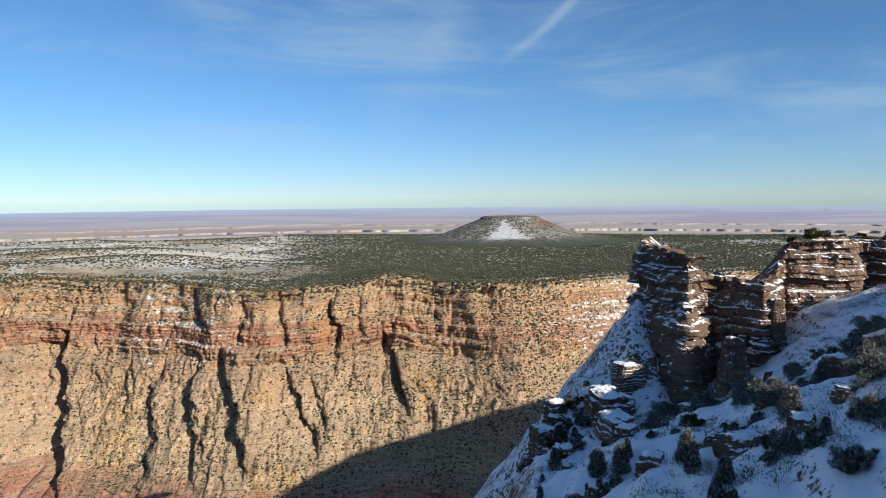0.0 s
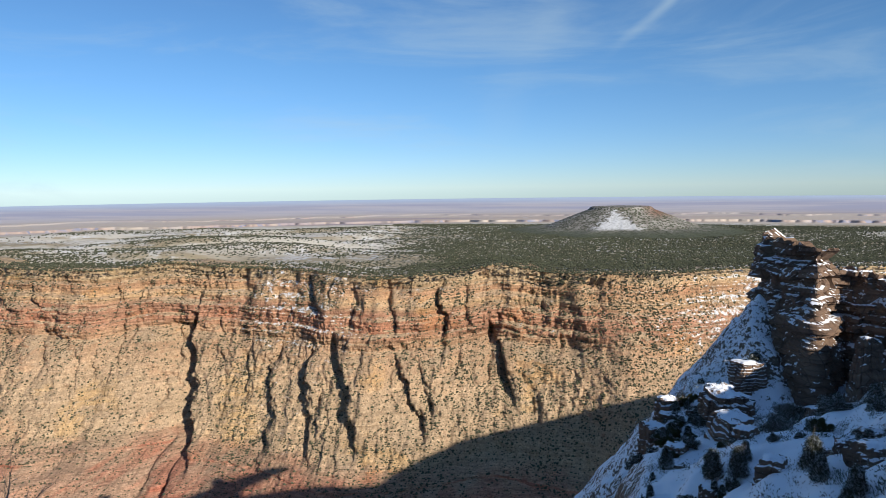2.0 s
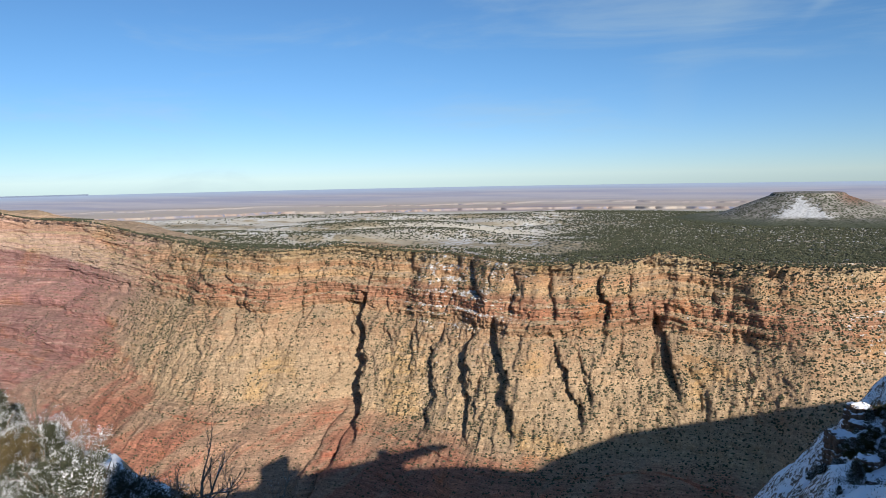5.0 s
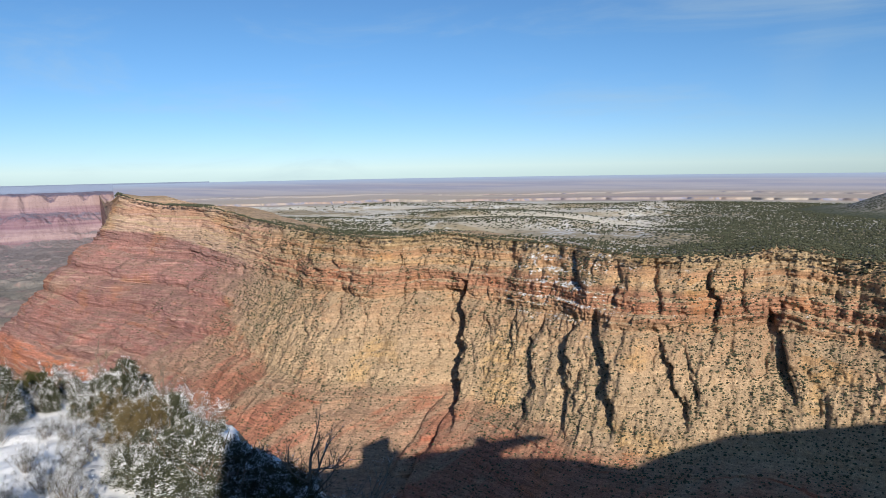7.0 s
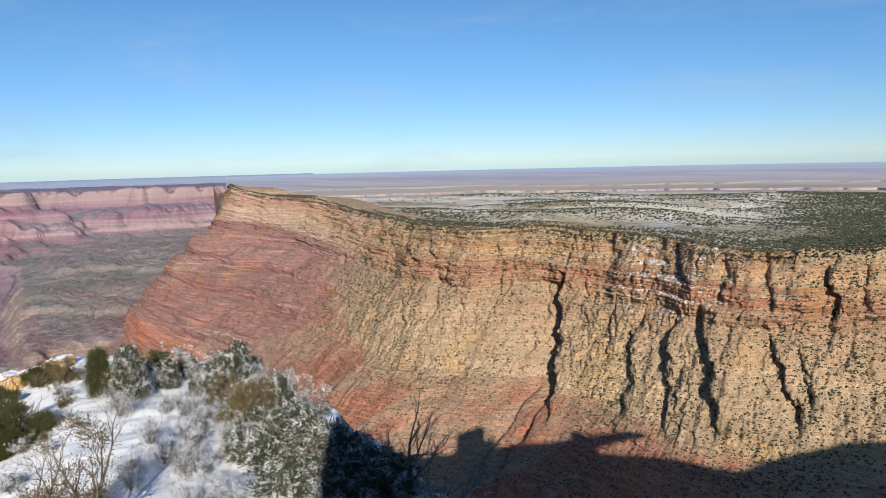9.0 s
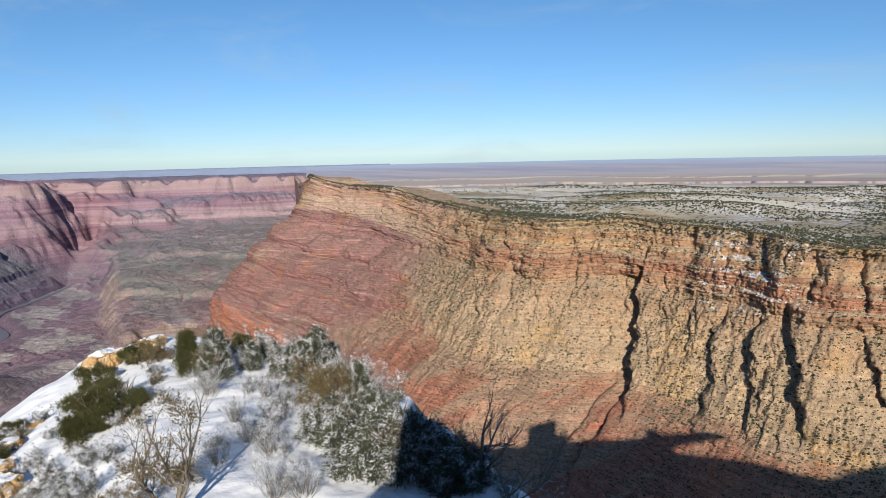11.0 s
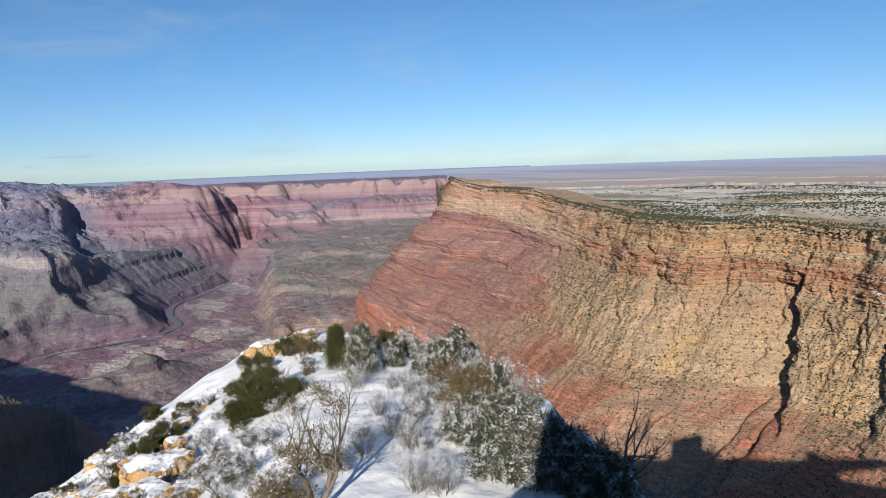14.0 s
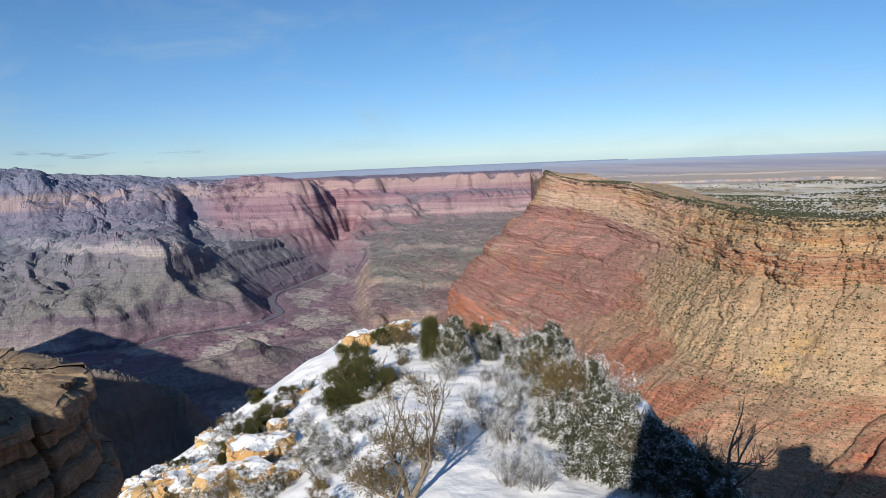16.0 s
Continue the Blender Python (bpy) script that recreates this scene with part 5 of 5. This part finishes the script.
# kind, azimuth, distance, height, width for its height
SPUR_PLANTS = [
    ("cone", -67.6, 32.5, 2.2, 1.15), ("dusted2", -65.6, 31.0, 2.4, 1.25), ("green", -63.6, 36.0, 1.5, 1.1), ("green", -73.4, 28.6, 2.3, 1.3), ("green2", -75.2, 28.2, 2.1, 1.25),
    ("green2", -74.2, 36.0, 1.7, 1.2), ("green", -71.2, 37.5, 1.5, 1.3), ("brown", -70.0, 36.0, 1.08, 1.12), ("frost", -66.0, 28.2, 1.01, 1.0), ("dusted", -61.0, 34.0, 1.4, 1.2),
    ("dusted", -59.3, 32.0, 1.8, 1.0), ("dusted2", -57.4, 29.0, 2.5, 1.2), ("dusted2", -58.6, 30.0, 1.9, 1.2), ("frost", -61.5, 27.0, 1.06, 0.81), ("frost2", -60.6, 24.5, 1.06, 0.87),
    ("frost", -61.8, 20.5, 1.06, 0.93), ("frost2", -62.0, 17.2, 0.94, 0.93), ("frost", -59.5, 17.0, 0.94, 0.99), ("frost2", -58.2, 22.5, 1.00, 0.87), ("dusted", -56.2, 21.8, 2.1, 1.4),
    ("brown", -57.0, 23.0, 1.44, 0.84), ("dusted", -54.8, 21.0, 2.3, 1.3), ("dusted", -52.4, 18.6, 2.8, 1.3), ("dusted", -50.2, 18.2, 2.5, 1.3), ("dusted", -48.0, 17.8, 1.9, 1.5),
    ("green", -46.0, 17.6, 1.5, 1.5), ("frost", -54.8, 25.5, 1.00, 0.74), ("frost2", -53.0, 22.6, 0.94, 0.74), ("frost", -66.2, 20.2, 1.00, 0.62), ("frost2", -64.5, 24.0, 0.87, 0.74),
    ("brown", -73.6, 17.6, 0.95, 0.9), ("brown", -78.6, 17.4, 0.62, 1.12), ("brown", -81.4, 21.4, 0.6, 0.95), ("sage", -78.2, 21.0, 0.81, 1.19), ("sage", -76.6, 21.2, 0.72, 1.19),
    ("sage", -79.6, 23.0, 0.81, 1.26), ("sage", -79.2, 27.5, 0.6, 1.1), ("sage", -75.6, 25.0, 0.63, 1.12), ("sage", -74.0, 24.2, 0.54, 1.26), ("sage", -71.6, 25.8, 0.45, 1.05),
    ("sage", -68.2, 18.8, 0.36, 1.05), ("sage", -66.0, 22.0, 0.36, 1.05), ("brown", -69.4, 19.3, 0.54, 1.26), ("green2", -83.2, 28.5, 1.7, 1.0), ("green", -81.6, 30.4, 1.5, 1.1),
    ("green2", -85.0, 27.6, 1.2, 1.1), ("green", -80.0, 34.0, 1.2, 1.2), ("sage", -82.2, 25.0, 0.72, 1.26), ("sage", -86.0, 30.6, 0.63, 1.19), ("green", -82.2, 38.0, 1.0, 1.3),
    ("sage", -84.6, 33.0, 0.72, 1.05), ("green", -88.6, 31.4, 1.0, 1.2), ("sage", -88.0, 29.0, 0.63, 1.26), ("sage", -90.0, 31.2, 0.63, 1.12),
    ("brown", -87.4, 25.6, 0.81, 1.12), ("green", -91.8, 29.4, 1.0, 1.1), ("sage", -83.0, 21.0, 0.81, 1.19), ("brown", -84.6, 22.4, 0.81, 1.12), ("sage", -86.6, 23.0, 0.72, 1.19),
    ("frost", -63.0, 27.6, 0.69, 0.87), ("frost", -29.6, 13.2, 0.75, 0.93), ("frost2", -32.2, 13.6, 0.81, 0.87), ("frost", -35.0, 14.2, 0.69, 0.99), ("frost2", -38.0, 15.4, 0.75, 0.93),
    ("frost", -41.5, 16.6, 0.75, 0.93), ("sage", -72.8, 21.6, 0.45, 1.12), ("sage", -77.0, 23.4, 0.54, 1.19), ("sage", -80.8, 27.0, 0.63, 1.19), ("frost2", -69.2, 27.0, 0.31, 0.93),
]
SPUR_PLANTS += [("dusted", -60.2, 30.5, 1.3, 1.2), ("dusted2", -62.6, 32.5, 1.5, 1.2), ("brown", -56.4, 24.6, 1.3, 1.0), ("dusted", -57.6, 25.6, 1.5, 1.2), ("brown", -58.6, 27.2, 1.1, 1.0),
                ("dusted", -46.2, 17.4, 1.5, 1.5), ("frost2", -63.6, 21.8, 0.9, 0.9), ("dusted", -55.5, 26.0, 1.9, 1.2), ("frost", -56.5, 27.5, 1.2, 1.0), ("dusted2", -54.2, 24.5, 1.8, 1.3), ("dusted", -53.0, 23.2, 1.8, 1.3),
                ("frost2", -57.8, 31.0, 1.2, 1.0), ("dusted", -51.2, 20.6, 1.9, 1.3), ("frost2", -54.0, 28.0, 1.2, 1.0), ("dusted", -49.0, 19.4, 1.7, 1.3), ("frost", -52.0, 25.5, 1.1, 1.0), ("dusted2", -56.0, 31.0, 1.6, 1.2)]
dice = random.Random(5)
for k in range(130):
    w, far = dice.uniform(-15, -0.5), dice.uniform(17, 40)
    SPUR_PLANTS.append((dice.choice(["sage", "sage", "sage", "brown", "frost"]), SPUR + math.degrees(math.atan2(w, far)), math.hypot(w, far), dice.uniform(0.25, 0.6), dice.uniform(0.9, 1.3)))
for k in range(22):
    w, far = dice.uniform(2, 7), dice.uniform(16, 36)
    SPUR_PLANTS.append((dice.choice(["frost", "frost2", "sage"]), SPUR + math.degrees(math.atan2(w, far)), math.hypot(w, far), dice.uniform(0.5, 1.2), dice.uniform(0.7, 1.0)))


def set_plant(kind, m, group=""):
    first = kind not in HOME
    if first:
        ob = KINDS[kind]
        ob.matrix_basis = m
        HOME[kind] = ob
    else:
        ob = copy_thing(KINDS[kind], Matrix.Identity(4))
        ob.matrix_basis = m
    return tagged(ob, group=group)


for kind, az, r, size, wide in SPUR_PLANTS:
    set_plant(kind, at(az, r, spur_ground(az, r) - 0.05 - 0.08 * size, size, dice.uniform(0, 6.28), wide * 0.95), "plants of the snowy spur")


def bare_tree(name, label, seed, az, r, limbs, size, tufts=0.0):
    """A dead or half-bare tree of bleached, crooked limbs."""
    rng = random.Random(seed)
    root = tagged(new(name), label, "bare tree")
    for way, length, radius in limbs:
        lines = []
        grow(rng, (0, 0, -0.15), way, length, radius, 3, lines, 0.5, 6, 0.2)
        co, f = tube(lines, 6)
        solid("limb", co, f, dead_mat, root)
        if tufts:
            # dry sprays that still hang on the outer twigs
            nr = np.random.RandomState(seed)
            tips = np.array([tuple(line[-1][0]) for line in lines if line[-1][0].z > 0.35 * length])
            tips = tips[nr.uniform(0, 1, len(tips)) < tufts]
            spread = nr.normal(size=(len(tips) * 160, 3)) * np.array([0.16, 0.16, 0.13])
            co, f = sprigs(nr, np.repeat(tips, 160, 0) + spread, spread + np.array([0, 0, 0.1]), 0.075, 0.022)
            tagged(solid("foliage", co, f, brown_mat, root, True), "dry olive-brown sprays")
    root.matrix_basis = at(az, r, spur_ground(az, r), size, 0)
    return root


def right(az):
    """Away from a viewer at the origin, to the viewer's right."""
    return Vector((math.cos(radians(az)), -math.sin(radians(az)), 0))


A = right(-70)
bare_tree("bare_tree", "forked weathered juniper with bleached bare limbs", 21, -70.9, 16.6, [(A * -0.15 + Vector((0, 0, 1)), 2.2, 0.095), (A * 0.85 + Vector((0, 0, 1)), 2.3, 0.10), (A * -0.9 + Vector((0, 0, 0.6)), 1.2, 0.09)], 1.0, 0.07)
A = right(-44)
bare_tree("bare_tree", "dead snag with drooping pale branches", 22, -44.6, 18.0, [(A * 0.12 + Vector((0, 0, 1)), 2.2, 0.085), (A * 0.8 + Vector((0, 0, 0.75)), 1.5, 0.05), (A * -0.7 + Vector((0, 0, 0.8)), 1.2, 0.05)], 1.0)
bare_tree("fallen_snag", "fallen bleached dead branches over the edge", 23, -43.5, 16.0, [(A * 1.0 + Vector((0, 0, 0.25)), 2.0, 0.05), (A * 0.9 + Vector((0.2, 0.3, 0.4)), 1.5, 0.04)], 1.0)
bare_tree("bare_tree", "small dead tree on the crest", 24, -59.2, 34.0, [(Vector((0.05, 0, 1)), 2.0, 0.05)], 1.0)
bare_tree("bare_tree", "small dead tree among frosted shrubs", 25, -55.2, 27.0, [(Vector((0.1, 0, 1)), 1.9, 0.05), (Vector((-0.3, 0.3, 1)), 1.3, 0.03)], 1.0)

# golden ledges and boulders of the spur
for k, (az, r, wide, deep, tall, lift) in enumerate([(-82.6, 25.6, 3.6, 2.6, 2.2, 0.75), (-85.5, 24.4, 3.2, 2.4, 2.0, 0.7), (-73.4, 39.0, 2.6, 2.0, 1.3, 0.85), (-78.6, 34.8, 1.8, 1.6, 1.0, 0.4),
                                                     (-91.5, 28.6, 4.2, 3.2, 3.4, 0.8), (-93.8, 27.6, 3.6, 3.0, 3.2, 0.5), (-89.0, 26.8, 3.4, 2.6, 2.4, 0.6), (-81.0, 28.6, 1.4, 1.2, 0.9, 0.4),
                                                     (-80.2, 32.0, 1.2, 1.2, 0.8, 0.4), (-87.0, 27.4, 2.0, 1.8, 1.2, 0.4), (-84.6, 30.2, 1.5, 1.4, 0.9, 0.3), (-70.0, 40.0, 2.2, 1.6, 1.0, 0.55),
                                                     (-90.5, 33.0, 2.4, 2.0, 1.4, 0.4), (-86.5, 35.0, 2.0, 1.8, 1.2, 0.3), (-95.6, 26.4, 3.4, 2.8, 3.0, 0.5), (-83.6, 23.0, 2.6, 2.0, 1.6, 0.6), (-80.6, 22.4, 1.8, 1.5, 1.1, 0.4)]):
    z = spur_ground(az, r)
    rock = bedded_rock("rock_ledge", az, r, wide, deep, z - tall + lift, z + lift, 60 + k, gold_rock, turn=20 * k, taper=0.35, blocky=2.6, cols=70, rows=40)
    tagged(rock, "weathered golden limestone ledge capped with snow", "rock ledge", "ledges of the spur")

# boulders of the shaded slope
for k in range(34):
    az, r = dice.uniform(8, 36), dice.uniform(60, 140)
    x, y = polar(az, r)
    z = float(near_height(np.array(x), np.array(y)))
    size = dice.uniform(1.2, 3.6)
    rock = bedded_rock("boulder", az, r, size * 1.3, size, z - size * 0.6, z + size * 0.45, 90 + k, shade_rock, turn=dice.uniform(0, 90), taper=0.2, blocky=5, cols=40, rows=24)
    tagged(rock, "dark brown boulder half under snow", "boulder", "boulders of the shaded slope")
# scrub of the shaded slope
for k in range(200):
    az, r = dice.uniform(6, 36), dice.uniform(46, 150)
    x, y = polar(az, r)
    z = float(near_height(np.array(x), np.array(y)))
    if z < -55 or (15 < az and r > 132 and r < 172) or fbm(np.array(x / 17), np.array(y / 17), 3, 523) < -0.10:
        continue
    kind = dice.choice(["green2", "dusted", "dusted", "dusted2", "dusted", "dusted2"])
    size = dice.uniform(0.9, 1.4 + r / 75)
    set_plant(kind, at(az, r, z - 0.2, size, dice.uniform(0, 6.28), dice.uniform(0.9, 1.3)), "scrub of the shaded slope")
# brush on its steep outer edge
for k in range(110):
    az = dice.uniform(8.0, 16.0)
    r = dice.uniform(100, 128) + 3.0 * max(az - 9.5, 0)
    x, y = polar(az, r)
    set_plant(["dusted", "green2", "dusted2"][k % 3], at(az, r, float(near_height(np.array(x), np.array(y))) - 0.3, dice.uniform(0.9, 2.2), k * 1.3, 1.3), "scrub of the shaded slope")
# the larger pines of that slope: azimuth, distance, height
for k, (az, r, size) in enumerate([(26.2, 79, 4.2), (27.5, 70, 3.4), (18.5, 108, 4.2), (27.4, 59, 2.8), (20.1, 63.5, 3.2), (32.5, 73, 4.0), (32.8, 62, 3.0), (30.2, 97, 3.8), (24.8, 94, 4.0), (17.6, 91, 3.6), (13.0, 74, 3.4),
                                   (32.7, 124, 5.0), (31.6, 105, 4.2), (29.5, 89, 3.4), (21.4, 97, 3.6), (23.5, 71, 2.2), (14.9, 72, 3.2), (31.9, 51, 2.4), (27.7, 107, 3.2), (23.0, 58, 2.4), (25.4, 84, 3.0), (33.4, 84, 4.0)]):
    x, y = polar(az, r)
    set_plant(["dusted", "dusted2", "dusted"][k % 3], at(az, r, float(near_height(np.array(x), np.array(y))) - 0.3, size, k * 1.7, 1.05 + 0.1 * (k % 3)), "scrub of the shaded slope")
for az, r, z, size in ((28.6, 180, -10.2, 3.2), (29.4, 183, -10.2, 2.4), (27.2, 180, -11, 1.8), (31.6, 184, -10.5, 2.2), (33.4, 186, -10.5, 2.4), (30.6, 182, -10.3, 1.6)):
    set_plant("green", at(az, r, z - 0.4, size, az, 1.3), "trees on the rim cliff")

# ---------------------------------------------------------------- distant scrub
def clumps(name, label, x, y, z, size, seed, material):
    """Countless small distant bushes as one object."""
    nr = np.random.RandomState(seed)
    n = len(x)
    ring = np.array([[1, 0, 0.35], [0.31, 0.95, 0.3], [-0.81, 0.59, 0.4], [-0.81, -0.59, 0.3], [0.31, -0.95, 0.4], [0.1, 0.05, 1.0]])
    shape = ring[None] * (1 + 0.35 * nr.uniform(-1, 1, (n, 6, 1))) * size[:, None, None]
    co = shape + np.stack([x, y, z - 0.15 * size], 1)[:, None, :]
    low = co[:, :5].copy()
    low[:, :, 2] -= 0.55 * size[:, None]
    low[:, :, :2] = (low[:, :, :2] + np.stack([x, y], 1)[:, None, :]) / 2
    co = np.concatenate([co, low], 1)
    f = []
    for j in range(5):
        i = (j + 1) % 5
        f += [(j, i, 5), (j, 6 + j, 6 + i), (j, 6 + i, i)]
    f = (np.arange(n)[:, None, None] * 11 + np.array(f)[None]).reshape(-1, 3)
    return tagged(solid(name, co.reshape(-1, 3), f, material, None, True), label, "scrub", kind="stuff")


nr = np.random.RandomState(3)
az, r = nr.uniform(5, 36, 5500), np.sqrt(nr.uniform(40 ** 2, 165 ** 2, 5500))
x, y = polar(az, r)
z = near_height(x, y)
keep = (z > -70) & (fbm(x / 14, y / 14, 3, 521) > nr.uniform(-0.4, 0.35, len(x)))
x, y, z = x[keep], y[keep], z[keep]
which = np.repeat(np.arange(len(x)), 34)
off = nr.normal(size=(len(which), 3)) * nr.uniform(0.2, 0.6, len(x))[which, None]
off[:, 2] = np.abs(off[:, 2]) * 0.8
co, f = sprigs(nr, np.stack([x, y, z], 1)[which] + off, off + np.array([0, 0, 0.3]), 0.22, 0.07)
tagged(solid("slope_scrub", co, f, dusted_mat, None, True), "low dark brush poking through the snow of the slope", "scrub", kind="stuff")
rows, cols = wall_x.shape
i, j = nr.randint(3, rows - 2, 190000), nr.randint(2, int(np.searchsorted(-rim_az, 50)), 190000)
gx = np.stack([wall_x[i, j + 1] - wall_x[i, j - 1], wall_y[i, j + 1] - wall_y[i, j - 1], wall_z[i, j + 1] - wall_z[i, j - 1]], 1)
gy = np.stack([wall_x[i + 1, j] - wall_x[i - 1, j], wall_y[i + 1, j] - wall_y[i - 1, j], wall_z[i + 1, j] - wall_z[i - 1, j]], 1)
nz = np.cross(gx, gy)
flat = np.abs(nz[:, 2]) / np.maximum(np.linalg.norm(nz, axis=1), 1e-6)
dense = 0.5 + 0.9 * fbm(wall_x[i, j] / 60, wall_z[i, j] / 60, 3, 501)
keep = (flat > 0.24) & (nr.uniform(0, 1, len(i)) < np.clip(dense, 0.2, 1) * np.clip((flat - 0.16) * 2.4, 0, 1) * 0.62)
i, j = i[keep], j[keep]
clumps("cliff_scrub", "scattered dark scrub dotting the canyon wall", wall_x[i, j], wall_y[i, j], wall_z[i, j], nr.uniform(0.55, 1.3, len(i)) * nr.choice([1.0, 1.0, 1.5], len(i)), 4, far_mat)

az = nr.uniform(-56.8, 34, 120000)
base = np.interp(az, rim_az[::-1], rim_r[::-1])
r = base - 25 + (2075 - base) * nr.uniform(0, 1, 120000) ** 1.35
x, y = polar(az, r)
crests = 0.9 * hills(x, y) + 0.25 * fbm(x / 60, y / 60, 3, 512)
rolling = smooth(-az, 10, 16) * (r > base + 120)
wood = fbm(x / 260, y / 260, 4, 511) * (1 - 0.7 * rolling) + np.interp(az, [-56, -48, -44, -24, -14, -8, 34], [0.3, 0.1, -0.1, -0.1, 0.1, 0.5, 0.5]) + rolling * (crests - 0.16)
keep = (r > base - 25) & (r < 2100) & (wood > nr.uniform(-0.30, 0.40, len(x))) & (nr.uniform(0, 1, len(x)) < np.where(r < base + 30, 0.4, 1.0))
x, y, r = x[keep], y[keep], r[keep]
zz = np.where(r < np.interp(np.degrees(np.arctan2(x, y)), rim_az[::-1], rim_r[::-1]) + 90, np.maximum(rim_height(np.degrees(np.arctan2(x, y))), plain_height(x, y)) + 0.4, plain_height(x, y) - 0.5)
clumps("plateau_woods", "dark juniper woods scattered over the plateau", x, y, zz, nr.uniform(0.8, 1.9, len(x)) * (1 + np.maximum(r - 950, 0) / 2200), 5, far_mat)
